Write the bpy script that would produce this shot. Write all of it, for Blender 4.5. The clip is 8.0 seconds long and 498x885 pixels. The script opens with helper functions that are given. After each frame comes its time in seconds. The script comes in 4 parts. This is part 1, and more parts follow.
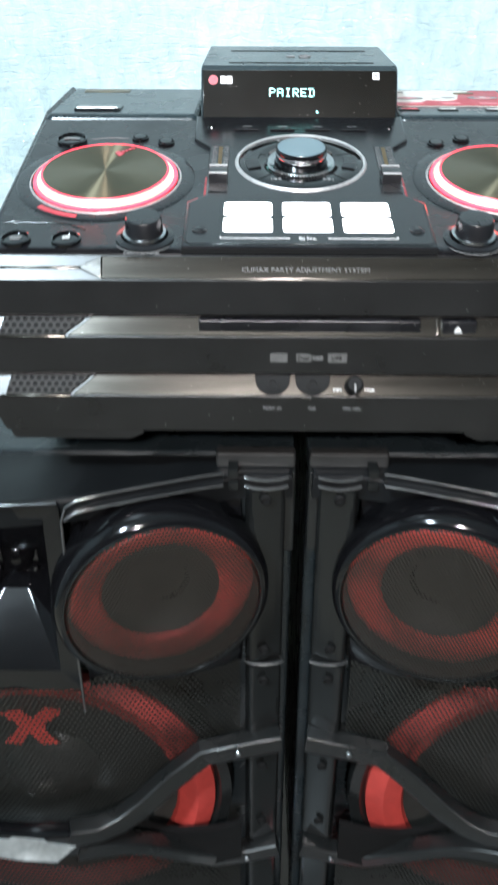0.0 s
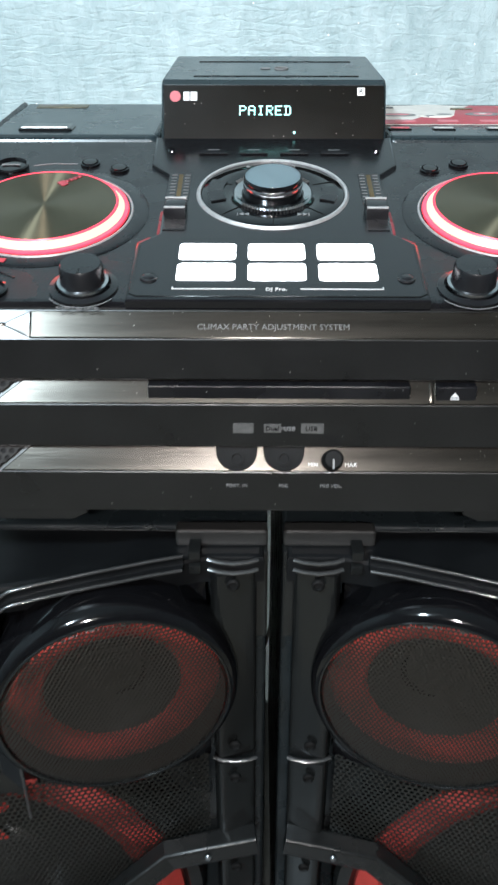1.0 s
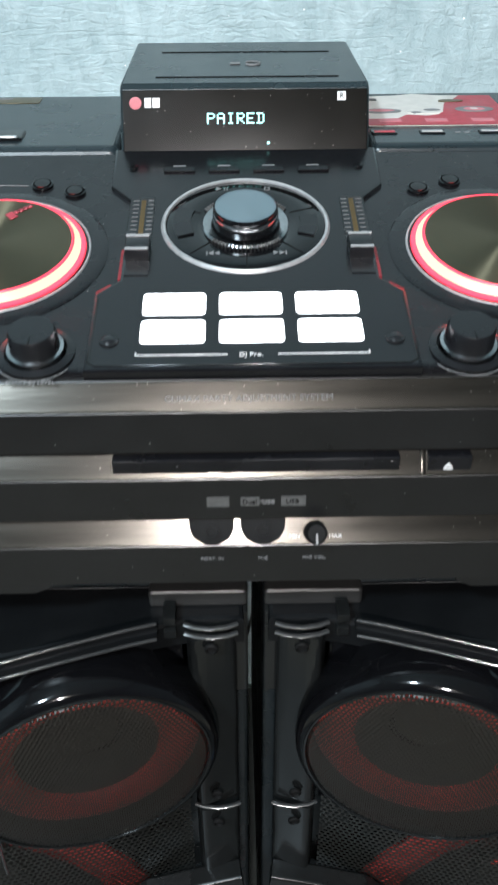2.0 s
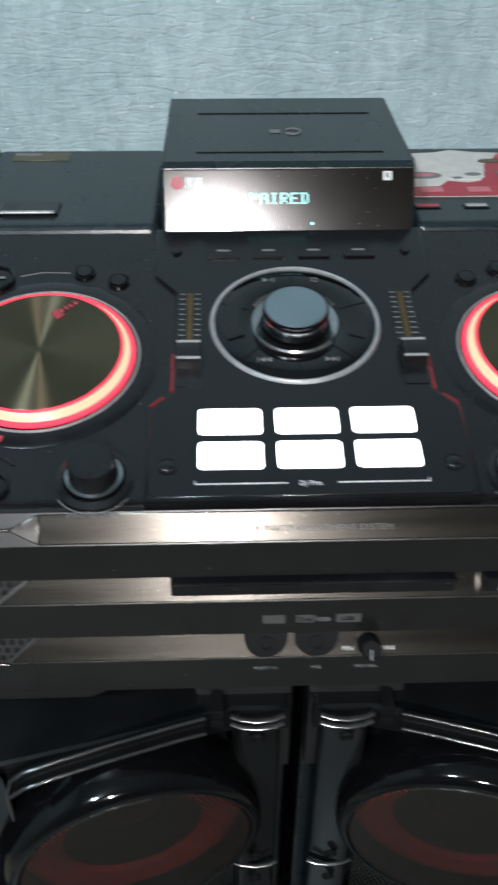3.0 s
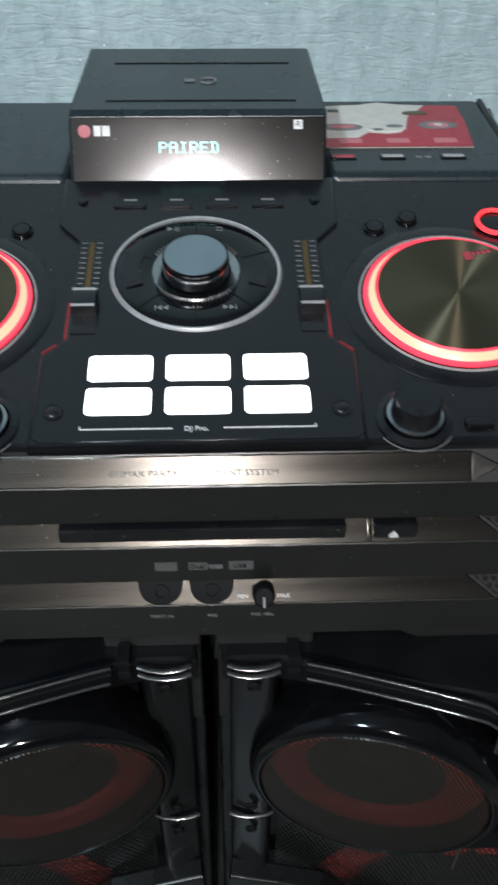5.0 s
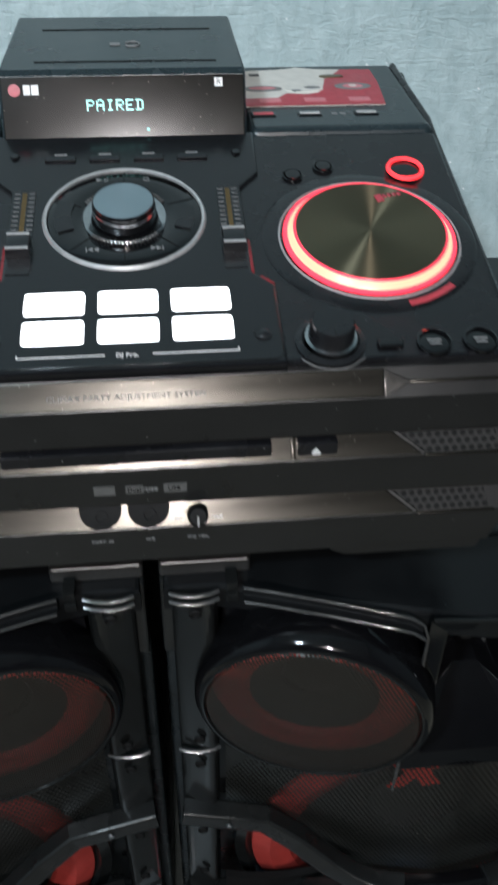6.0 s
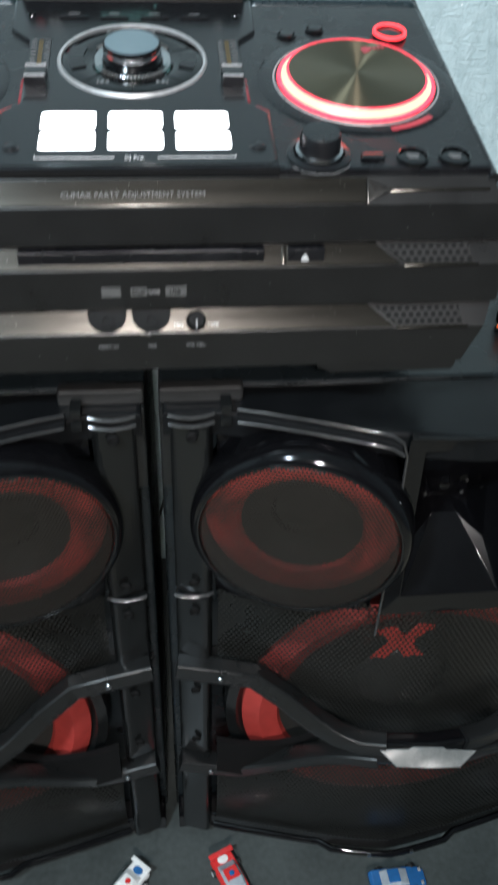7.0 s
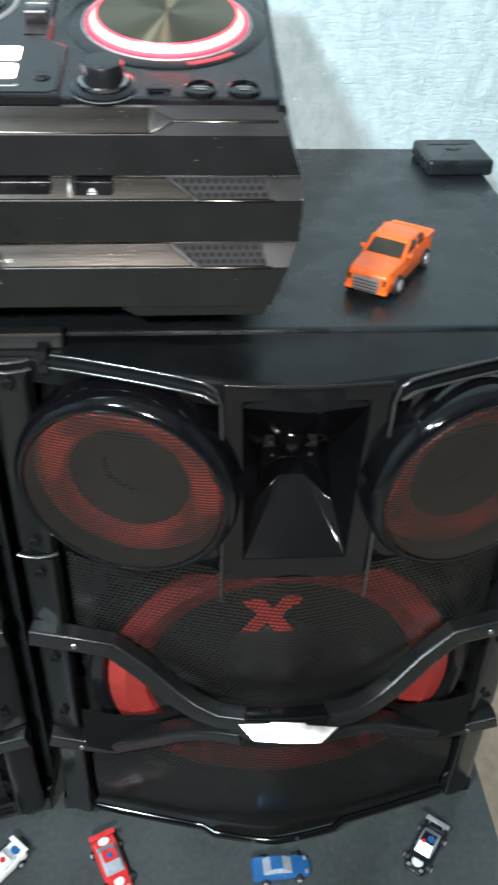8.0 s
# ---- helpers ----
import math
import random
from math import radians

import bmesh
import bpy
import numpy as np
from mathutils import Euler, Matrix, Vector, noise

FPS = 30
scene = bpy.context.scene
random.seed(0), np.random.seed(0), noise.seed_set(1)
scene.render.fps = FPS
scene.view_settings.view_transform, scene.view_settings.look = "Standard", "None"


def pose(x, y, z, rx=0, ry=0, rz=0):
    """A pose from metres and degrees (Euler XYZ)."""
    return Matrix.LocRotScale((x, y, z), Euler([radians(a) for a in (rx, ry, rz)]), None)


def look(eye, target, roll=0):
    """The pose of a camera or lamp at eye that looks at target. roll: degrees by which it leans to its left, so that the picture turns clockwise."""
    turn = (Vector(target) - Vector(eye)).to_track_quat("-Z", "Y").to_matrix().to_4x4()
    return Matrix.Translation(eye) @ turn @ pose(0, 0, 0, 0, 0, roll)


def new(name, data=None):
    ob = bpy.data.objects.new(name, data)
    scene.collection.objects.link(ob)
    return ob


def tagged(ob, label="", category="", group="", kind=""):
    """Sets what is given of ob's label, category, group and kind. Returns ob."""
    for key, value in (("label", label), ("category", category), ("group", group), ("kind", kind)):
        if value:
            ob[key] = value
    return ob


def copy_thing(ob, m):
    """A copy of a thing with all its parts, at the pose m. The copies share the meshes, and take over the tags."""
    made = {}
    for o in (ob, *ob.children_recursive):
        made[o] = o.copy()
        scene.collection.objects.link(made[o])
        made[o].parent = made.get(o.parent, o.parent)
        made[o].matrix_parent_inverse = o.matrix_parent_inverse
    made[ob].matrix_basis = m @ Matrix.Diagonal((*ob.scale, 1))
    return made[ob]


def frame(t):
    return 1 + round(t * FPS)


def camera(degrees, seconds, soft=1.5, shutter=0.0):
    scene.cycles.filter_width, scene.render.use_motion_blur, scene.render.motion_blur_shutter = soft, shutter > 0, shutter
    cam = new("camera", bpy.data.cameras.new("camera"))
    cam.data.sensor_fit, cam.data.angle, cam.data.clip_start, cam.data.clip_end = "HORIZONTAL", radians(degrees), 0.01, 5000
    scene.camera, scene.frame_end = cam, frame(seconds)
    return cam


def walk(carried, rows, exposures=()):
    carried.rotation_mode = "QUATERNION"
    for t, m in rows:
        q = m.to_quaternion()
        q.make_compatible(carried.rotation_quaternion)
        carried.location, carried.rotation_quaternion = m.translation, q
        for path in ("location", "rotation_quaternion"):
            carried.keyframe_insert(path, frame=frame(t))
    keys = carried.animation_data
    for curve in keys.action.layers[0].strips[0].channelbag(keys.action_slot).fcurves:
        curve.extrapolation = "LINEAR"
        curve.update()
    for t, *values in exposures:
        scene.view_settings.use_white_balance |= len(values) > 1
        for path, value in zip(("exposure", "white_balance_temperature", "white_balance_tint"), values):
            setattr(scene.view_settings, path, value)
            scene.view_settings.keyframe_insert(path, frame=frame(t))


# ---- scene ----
cam = camera(31.8, 8.0, 2.4, 0.8)
METRES, EYE, TILT, LEAN, TURN = 1.0, 1.65, 0.0, 0.0, 0.5
ROWS = [
    (0.0, 0.0, 0.0, 0.0, 0.07, -30.63, -0.12),
    (0.5, -0.0023, 0.0823, 0.0108, 0.3, -30.64, -0.03),
    (1.0, 0.0302, 0.1304, -0.0054, 0.06, -30.58, -0.0),
    (2.5, 0.0351, 0.2744, 0.1029, -2.2, -38.17, 0.01),
    (3.0, -0.0088, 0.3031, 0.1415, -2.28, -39.05, -0.29),
    (3.5, -0.0371, 0.32, 0.1424, -1.31, -39.96, -0.64),
    (4.0, -0.029, 0.3192, 0.1374, -0.5, -40.48, -0.71),
    (4.5, 0.0092, 0.3058, 0.134, -0.82, -40.64, -0.57),
    (5.0, 0.0606, 0.2898, 0.125, -2.48, -40.57, -0.44),
    (6.5, 0.0725, 0.1551, 0.0766, -6.87, -39.69, -1.17),
    (7.0, 0.0593, 0.0736, 0.0184, -6.0, -38.83, -1.65),
    (7.5, 0.1495, 0.0434, -0.025, -4.4, -38.07, -2.01),
    (8.0, 0.2412, 0.0315, -0.0372, -4.24, -37.51, -1.4),
]
EXPO = [(0.0, 0.95), (0.5, 0.8), (1.0, 0.5), (2.5, 0.1), (3.0, -0.28), (3.5, -0.25), (4.0, -0.08), (4.5, -0.2), (5.0, -0.32), (6.5, 0.02), (7.0, 0.35), (7.5, 0.75), (8.0, 0.95)]
walk(cam, [(t, pose(0, 0, EYE, TILT, LEAN, TURN) @ pose(METRES * x, METRES * y, METRES * z, 90 + pitch, roll, yaw)) for t, x, y, z, yaw, pitch, roll in ROWS], EXPO)

# ---- light ----
world = bpy.data.worlds.new("world")
world.use_nodes = True
world.node_tree.nodes["Background"].inputs[0].default_value = (0.7, 0.85, 1.0, 1)
world.node_tree.nodes["Background"].inputs[1].default_value = 0.05
scene.world = world


def lamp(name, eye, target, watts, size, colour, spread):
    data = bpy.data.lights.new(name, "AREA")
    data.shape, data.size, data.energy, data.color, data.spread = "DISK", size, watts, colour, radians(spread)
    ob = new(name, data)
    ob.matrix_world = look(eye, target)
    return ob


# First lamp: fixed behind the camera, added in place of a torch carried with it.
lamp("torch_stand_in", (-0.05, -2.40, 3.26), (0.05, 0.95, 1.35), 11, 0.22, (1.0, 0.95, 0.95), 54)
lamp("ceiling_lamp_cool", (-1.00, -0.90, 3.40), (0.15, 1.0, 1.4), 45, 0.25, (0.72, 0.89, 1.0), 140)

# ---- materials ----


def link(tree, a, b):
    tree.links.new(a, b)


def node(tree, kind, **values):
    n = tree.nodes.new(kind)
    for key, value in values.items():
        n.inputs[key.replace("_", " ")].default_value = value
    return n


def base_mat(name):
    m = bpy.data.materials.new(name)
    m.use_nodes = True
    return m, m.node_tree, m.node_tree.nodes["Principled BSDF"]


def mat(name, colour, rough=0.4, metal=0.0, vary=0.25, grain=180.0, bump=0.05, coat=0.0, stretch=(1, 1, 1), smudge=0.12, spec=0.5, dust=0.0):
    """A surface with fine grain and larger smudges, in metres."""
    m, tr, b = base_mat(name)
    co = tr.nodes.new("ShaderNodeTexCoord")
    mp = tr.nodes.new("ShaderNodeMapping")
    mp.inputs["Scale"].default_value = stretch
    link(tr, co.outputs["Object"], mp.inputs["Vector"])
    fine = node(tr, "ShaderNodeTexNoise", Scale=grain, Detail=3.0)
    wide = node(tr, "ShaderNodeTexNoise", Scale=grain * 0.07, Detail=4.0)
    link(tr, mp.outputs[0], fine.inputs["Vector"])
    link(tr, mp.outputs[0], wide.inputs["Vector"])
    add = tr.nodes.new("ShaderNodeMath")
    add.operation = "ADD"
    link(tr, fine.outputs[0], add.inputs[0])
    link(tr, wide.outputs[0], add.inputs[1])
    ramp = tr.nodes.new("ShaderNodeMapRange")
    for k, v in (("From Min", 0.6), ("From Max", 1.4), ("To Min", 1 - vary), ("To Max", 1 + vary)):
        ramp.inputs[k].default_value = v
    link(tr, add.outputs[0], ramp.inputs["Value"])
    mul = tr.nodes.new("ShaderNodeMix")
    mul.data_type, mul.blend_type = "RGBA", "MULTIPLY"
    mul.inputs[0].default_value = 1.0
    mul.inputs[6].default_value = (*colour, 1)
    link(tr, ramp.outputs[0], mul.inputs[7])
    shade = mul.outputs[2]
    if dust:
        vor = node(tr, "ShaderNodeTexVoronoi", Scale=330.0)
        link(tr, co.outputs["Object"], vor.inputs["Vector"])
        lt = tr.nodes.new("ShaderNodeMath")
        lt.operation = "LESS_THAN"
        lt.inputs[1].default_value = 0.13
        link(tr, vor.outputs["Distance"], lt.inputs[0])
        pick = tr.nodes.new("ShaderNodeSeparateColor")
        link(tr, vor.outputs["Color"], pick.inputs[0])
        few = tr.nodes.new("ShaderNodeMath")
        few.operation = "LESS_THAN"
        few.inputs[1].default_value = dust
        link(tr, pick.outputs[0], few.inputs[0])
        both = tr.nodes.new("ShaderNodeMath")
        both.operation = "MULTIPLY"
        link(tr, lt.outputs[0], both.inputs[0])
        link(tr, few.outputs[0], both.inputs[1])
        speck = tr.nodes.new("ShaderNodeMix")
        speck.data_type = "RGBA"
        speck.inputs[7].default_value = (0.30, 0.29, 0.27, 1)
        link(tr, both.outputs[0], speck.inputs[0])
        link(tr, shade, speck.inputs[6])
        shade = speck.outputs[2]
    link(tr, shade, b.inputs["Base Color"])
    rr = tr.nodes.new("ShaderNodeMapRange")
    for k, v in (("From Min", 0.3), ("From Max", 0.7), ("To Min", max(0.02, rough - smudge)), ("To Max", min(1, rough + smudge))):
        rr.inputs[k].default_value = v
    link(tr, wide.outputs[0], rr.inputs["Value"])
    link(tr, rr.outputs[0], b.inputs["Roughness"])
    b.inputs["Metallic"].default_value = metal
    b.inputs["Coat Weight"].default_value = coat
    b.inputs["Coat Roughness"].default_value = 0.05
    b.inputs["Specular IOR Level"].default_value = spec
    if bump:
        bp = node(tr, "ShaderNodeBump", Strength=bump, Distance=0.001)
        link(tr, fine.outputs[0], bp.inputs["Height"])
        link(tr, bp.outputs[0], b.inputs["Normal"])
    return m


def glow(name, colour, strength):
    m, tr, b = base_mat(name)
    b.inputs["Base Color"].default_value = (*colour, 1)
    b.inputs["Emission Color"].default_value = (*colour, 1)
    b.inputs["Emission Strength"].default_value = strength
    b.inputs["Roughness"].default_value = 0.35
    return m


def brushed_disc(name, colour, rough, aniso):
    m, tr, b = base_mat(name)
    b.inputs["Base Color"].default_value = (*colour, 1)
    b.inputs["Metallic"].default_value = 1.0
    b.inputs["Roughness"].default_value = rough
    b.inputs["Anisotropic"].default_value = aniso
    b.inputs["Anisotropic Rotation"].default_value = 0.25
    tan = tr.nodes.new("ShaderNodeTangent")
    tan.direction_type, tan.axis = "RADIAL", "Z"
    link(tr, tan.outputs[0], b.inputs["Tangent"])
    return m


def brushed_bar(m, aniso):
    """Brushing along x: the highlight spreads across the bar, not along it."""
    tr = m.node_tree
    b = tr.nodes["Principled BSDF"]
    b.inputs["Anisotropic"].default_value = aniso
    b.inputs["Anisotropic Rotation"].default_value = 0.25
    tan = tr.nodes.new("ShaderNodeCombineXYZ")
    tan.inputs[0].default_value = 1.0
    link(tr, tan.outputs[0], b.inputs["Tangent"])
    return m


def perforated(name, colour, pitch, radius, rough=0.4, flat=False):
    """Punched sheet metal: round holes on a staggered lattice."""
    m, tr, b = base_mat(name)
    b.inputs["Base Color"].default_value = (*colour, 1)
    b.inputs["Roughness"].default_value = rough
    b.inputs["Metallic"].default_value = 0.3
    co = tr.nodes.new("ShaderNodeTexCoord")
    gaps = []
    for shift in (0.0, 0.5):
        mp = tr.nodes.new("ShaderNodeMapping")
        mp.inputs["Scale"].default_value = (1 / pitch, 0.0, 1 / (pitch * 1.732)) if not flat else (1 / pitch, 1 / (pitch * 1.732), 0.0)
        mp.inputs["Location"].default_value = (shift, 0, shift) if not flat else (shift, shift, 0)
        link(tr, co.outputs["Object"], mp.inputs["Vector"])
        fr = tr.nodes.new("ShaderNodeVectorMath")
        fr.operation = "FRACTION"
        link(tr, mp.outputs[0], fr.inputs[0])
        sb = tr.nodes.new("ShaderNodeVectorMath")
        sb.operation = "SUBTRACT"
        sb.inputs[1].default_value = (0.5, 0, 0.5) if not flat else (0.5, 0.5, 0)
        link(tr, fr.outputs[0], sb.inputs[0])
        sc = tr.nodes.new("ShaderNodeVectorMath")
        sc.operation = "MULTIPLY"
        sc.inputs[1].default_value = (1, 0, 1.732) if not flat else (1, 1.732, 0)
        link(tr, sb.outputs[0], sc.inputs[0])
        ln = tr.nodes.new("ShaderNodeVectorMath")
        ln.operation = "LENGTH"
        link(tr, sc.outputs[0], ln.inputs[0])
        gaps.append(ln.outputs["Value"])
    mn = tr.nodes.new("ShaderNodeMath")
    mn.operation = "MINIMUM"
    link(tr, gaps[0], mn.inputs[0])
    link(tr, gaps[1], mn.inputs[1])
    gt = tr.nodes.new("ShaderNodeMath")
    gt.operation = "GREATER_THAN"
    gt.inputs[1].default_value = radius
    link(tr, mn.outputs[0], gt.inputs[0])
    link(tr, gt.outputs[0], b.inputs["Alpha"])
    return m


def wallpaper():
    """Pale blue embossed vinyl paper with trowel-like strokes and a little glitter, its sparkle painted as white
    specks.
    """
    m, tr, b = base_mat("wallpaper")
    co = tr.nodes.new("ShaderNodeTexCoord")
    mp = tr.nodes.new("ShaderNodeMapping")
    mp.inputs["Scale"].default_value = (1.0, 1.0, 0.6)
    link(tr, co.outputs["Object"], mp.inputs["Vector"])
    a = node(tr, "ShaderNodeTexNoise", Scale=55.0, Detail=8.0, Roughness=0.76, Distortion=0.5)
    c = node(tr, "ShaderNodeTexNoise", Scale=9.0, Detail=3.0)
    f = node(tr, "ShaderNodeTexNoise", Scale=120.0, Detail=4.0, Roughness=0.6)
    across = tr.nodes.new("ShaderNodeMapping")
    across.inputs["Scale"].default_value = (0.3, 1.0, 1.3)
    link(tr, co.outputs["Object"], across.inputs["Vector"])
    for n in (a, c):
        link(tr, mp.outputs[0], n.inputs["Vector"])
    link(tr, across.outputs[0], f.inputs["Vector"])
    ramp = tr.nodes.new("ShaderNodeValToRGB")
    ramp.color_ramp.elements[0].position, ramp.color_ramp.elements[0].color = 0.38, (0.335, 0.440, 0.456, 1)
    ramp.color_ramp.elements[1].position, ramp.color_ramp.elements[1].color = 0.60, (0.476, 0.590, 0.604, 1)
    mx = tr.nodes.new("ShaderNodeMath")
    mx.operation = "MULTIPLY_ADD"
    mx.inputs[1].default_value = 0.35
    link(tr, c.outputs[0], mx.inputs[0])
    sc = tr.nodes.new("ShaderNodeMath")
    sc.operation = "MULTIPLY"
    sc.inputs[1].default_value = 0.65
    link(tr, a.outputs[0], sc.inputs[0])
    link(tr, sc.outputs[0], mx.inputs[2])
    link(tr, mx.outputs[0], ramp.inputs[0])
    warp = tr.nodes.new("ShaderNodeVectorMath")
    warp.operation = "MULTIPLY_ADD"
    warp.inputs[1].default_value = (0.012, 0.0, 0.012)
    bend = node(tr, "ShaderNodeTexNoise", Scale=38.0, Detail=3.0)
    link(tr, co.outputs["Object"], bend.inputs["Vector"])
    link(tr, bend.outputs["Color"], warp.inputs[0])
    link(tr, co.outputs["Object"], warp.inputs[2])
    cracks = []
    for size in ((40.0, 1.0, 8.0), (16.0, 1.0, 95.0)):
        m2 = tr.nodes.new("ShaderNodeMapping")
        m2.inputs["Scale"].default_value = size
        link(tr, warp.outputs[0], m2.inputs["Vector"])
        vo = node(tr, "ShaderNodeTexVoronoi", Scale=1.0)
        vo.feature = "DISTANCE_TO_EDGE"
        link(tr, m2.outputs[0], vo.inputs["Vector"])
        edge = tr.nodes.new("ShaderNodeMapRange")
        edge.inputs["From Max"].default_value = 0.10
        link(tr, vo.outputs["Distance"], edge.inputs["Value"])
        cracks.append(edge.outputs[0])
    fold = tr.nodes.new("ShaderNodeMath")
    fold.operation = "ADD"
    link(tr, cracks[0], fold.inputs[0])
    link(tr, cracks[1], fold.inputs[1])
    gl_ = node(tr, "ShaderNodeTexVoronoi", Scale=260.0)
    link(tr, co.outputs["Object"], gl_.inputs["Vector"])
    sep = tr.nodes.new("ShaderNodeSeparateColor")
    link(tr, gl_.outputs["Color"], sep.inputs[0])
    rare = tr.nodes.new("ShaderNodeMath")
    rare.operation = "LESS_THAN"
    rare.inputs[1].default_value = 0.005
    link(tr, sep.outputs[0], rare.inputs[0])
    near = tr.nodes.new("ShaderNodeMath")
    near.operation = "LESS_THAN"
    near.inputs[1].default_value = 0.30
    link(tr, gl_.outputs["Distance"], near.inputs[0])
    spot = tr.nodes.new("ShaderNodeMath")
    spot.operation = "MULTIPLY"
    link(tr, rare.outputs[0], spot.inputs[0])
    link(tr, near.outputs[0], spot.inputs[1])
    glit = tr.nodes.new("ShaderNodeMix")
    glit.data_type = "RGBA"
    glit.inputs[7].default_value = (0.95, 0.95, 0.95, 1)
    link(tr, spot.outputs[0], glit.inputs[0])
    link(tr, ramp.outputs[0], glit.inputs[6])
    link(tr, glit.outputs[2], b.inputs["Base Color"])
    hs = tr.nodes.new("ShaderNodeMath")
    hs.operation = "MULTIPLY_ADD"
    hs.inputs[1].default_value = 0.30
    link(tr, f.outputs[0], hs.inputs[0])
    link(tr, a.outputs[0], hs.inputs[2])
    bp = node(tr, "ShaderNodeBump", Strength=1.0, Distance=0.0044)
    deep = tr.nodes.new("ShaderNodeMath")
    deep.operation = "MULTIPLY_ADD"
    deep.inputs[1].default_value = 0.075
    link(tr, fold.outputs[0], deep.inputs[0])
    link(tr, hs.outputs[0], deep.inputs[2])
    link(tr, deep.outputs[0], bp.inputs["Height"])
    link(tr, bp.outputs[0], b.inputs["Normal"])
    b.inputs["Roughness"].default_value = 0.5
    return m


M_WALL = wallpaper()
# Unseen walls: west painted lighter for light from the left, the others darker.
M_DARKWALL = mat("unseen_dark_wall", (0.22, 0.24, 0.25), 0.8, grain=60)
M_LITWALL = mat("unseen_lit_wall", (0.60, 0.66, 0.68), 0.8, grain=60)
M_CEIL = mat("ceiling_paint", (0.72, 0.73, 0.73), 0.9, grain=60)
M_FLOOR = mat("cream_floor", (0.55, 0.46, 0.36), 0.4, grain=40)
M_TABLE = mat("black_table_top", (0.045, 0.052, 0.050), 0.42, vary=0.35, grain=120, bump=0.08)
M_CAB = mat("black_vinyl", (0.008, 0.011, 0.0125), 0.30, grain=300, bump=0.1)
M_GLOSS = mat("gloss_black", (0.003, 0.003, 0.0035), 0.08, grain=90, bump=0.0, smudge=0.04, spec=0.5)
M_CONS = mat("console_black", (0.005, 0.005, 0.006), 0.22, grain=200, bump=0.02, smudge=0.06)
M_DECK = mat("satin_black", (0.0055, 0.0055, 0.0065), 0.27, grain=400, bump=0.06, dust=0.02)
# The band's own metal, toned lighter for the light its tip facets catch.
M_TIP = mat("lit_tip_metal", (0.055, 0.053, 0.050), 0.30, 0.85, grain=400)
M_TOP = mat("black_top_plastic", (0.011, 0.018, 0.021), 0.26, grain=400, bump=0.04, smudge=0.025)
M_FRONT = mat("dark_front_plastic", (0.008, 0.008, 0.008), 0.30, grain=400, bump=0.05, smudge=0.03, spec=0.5, dust=0.02)
M_STRIPE = brushed_bar(mat("dark_brushed_metal", (0.040, 0.0365, 0.031), 0.22, 0.8, grain=700, stretch=(0.05, 1, 1), bump=0.07, smudge=0.04, dust=0.12), 0.35)
M_SILVER = mat("silver_paint", (0.55, 0.55, 0.54), 0.3, 0.7, grain=400)
M_COL = mat("grey_gloss_plastic", (0.007, 0.0075, 0.0075), 0.16, 0.0, grain=200, bump=0.0, smudge=0.04, spec=0.4)
M_LIP = mat("dark_bright_edge", (0.12, 0.12, 0.12), 0.16, 0.8, grain=200, bump=0.0, smudge=0.05)
M_PLATE = mat("grey_metal_plate", (0.042, 0.042, 0.041), 0.30, 0.6, grain=300, stretch=(0.1, 1, 1), bump=0.05, smudge=0.05)
M_EDGE = mat("black_edge_plastic", (0.004, 0.0045, 0.005), 0.38, grain=300, bump=0.03, spec=0.22)
M_ARM = mat("grey_satin_plastic", (0.008, 0.0085, 0.0085), 0.30, grain=300, bump=0.03, smudge=0.05)
M_CHROME = mat("dark_chrome", (0.42, 0.42, 0.43), 0.16, 1.0, grain=200, bump=0.0, smudge=0.06)
M_RING = mat("satin_chrome", (0.42, 0.42, 0.42), 0.42, 0.55, grain=200, bump=0.0)
M_RED = mat("red_cone", (0.60, 0.056, 0.042), 0.5, grain=80, bump=0.03)
M_REDW = mat("red_rubber", (0.29, 0.030, 0.024), 0.5, grain=80, bump=0.03)
M_REDX = mat("red_badge", (0.65, 0.055, 0.042), 0.4, grain=120)
M_CONE = mat("black_cone", (0.020, 0.019, 0.017), 0.45, grain=120, spec=0.4)
M_DARK = mat("dull_black", (0.004, 0.004, 0.004), 0.7, grain=150, spec=0.15)
M_ICON = mat("dim_print", (0.07, 0.07, 0.068), 0.5, grain=300)
M_MESH = perforated("fine_perforated_steel", (0.025, 0.0225, 0.019), 0.0038, 0.43)
M_MESHW = perforated("perforated_steel", (0.018, 0.018, 0.016), 0.0056, 0.40, 0.3)
M_VENT = perforated("vent_mesh", (0.010, 0.009, 0.008), 0.0062, 0.33, 0.7, flat=True)
M_EMB = mat("pearl_badge", (0.72, 0.72, 0.70), 0.12, 0.85, grain=200, bump=0.0)
M_DISC = brushed_disc("brushed_dark_metal", (0.15, 0.122, 0.078), 0.32, 1.0)
M_KNOBTOP = brushed_disc("brushed_bluish_metal", (0.36, 0.42, 0.46), 0.35, 0.4)
M_JOG = glow("jog_glow", (1.0, 0.125, 0.080), 6.5)
M_JOGRIM = glow("jog_rim_glow", (1.0, 0.05, 0.09), 0.8)
M_LED = glow("red_led", (1.0, 0.04, 0.05), 1.6)
M_PAD = glow("white_pad", (0.93, 0.95, 1.0), 4.5)
M_VFD = glow("vfd_cyan", (0.35, 0.90, 0.85), 0.9)
M_WHITE = mat("white_print", (0.6, 0.6, 0.59), 0.5, grain=300)
M_GREY = mat("grey_print", (0.15, 0.15, 0.15), 0.5, grain=300)
M_REDP = mat("red_print", (0.34, 0.035, 0.05), 0.45, grain=200)
M_REDD = mat("deep_red_plastic", (0.16, 0.010, 0.014), 0.3, grain=200)
M_PAPER = mat("off_white_paper", (0.55, 0.52, 0.48), 0.5, grain=80, vary=0.15)
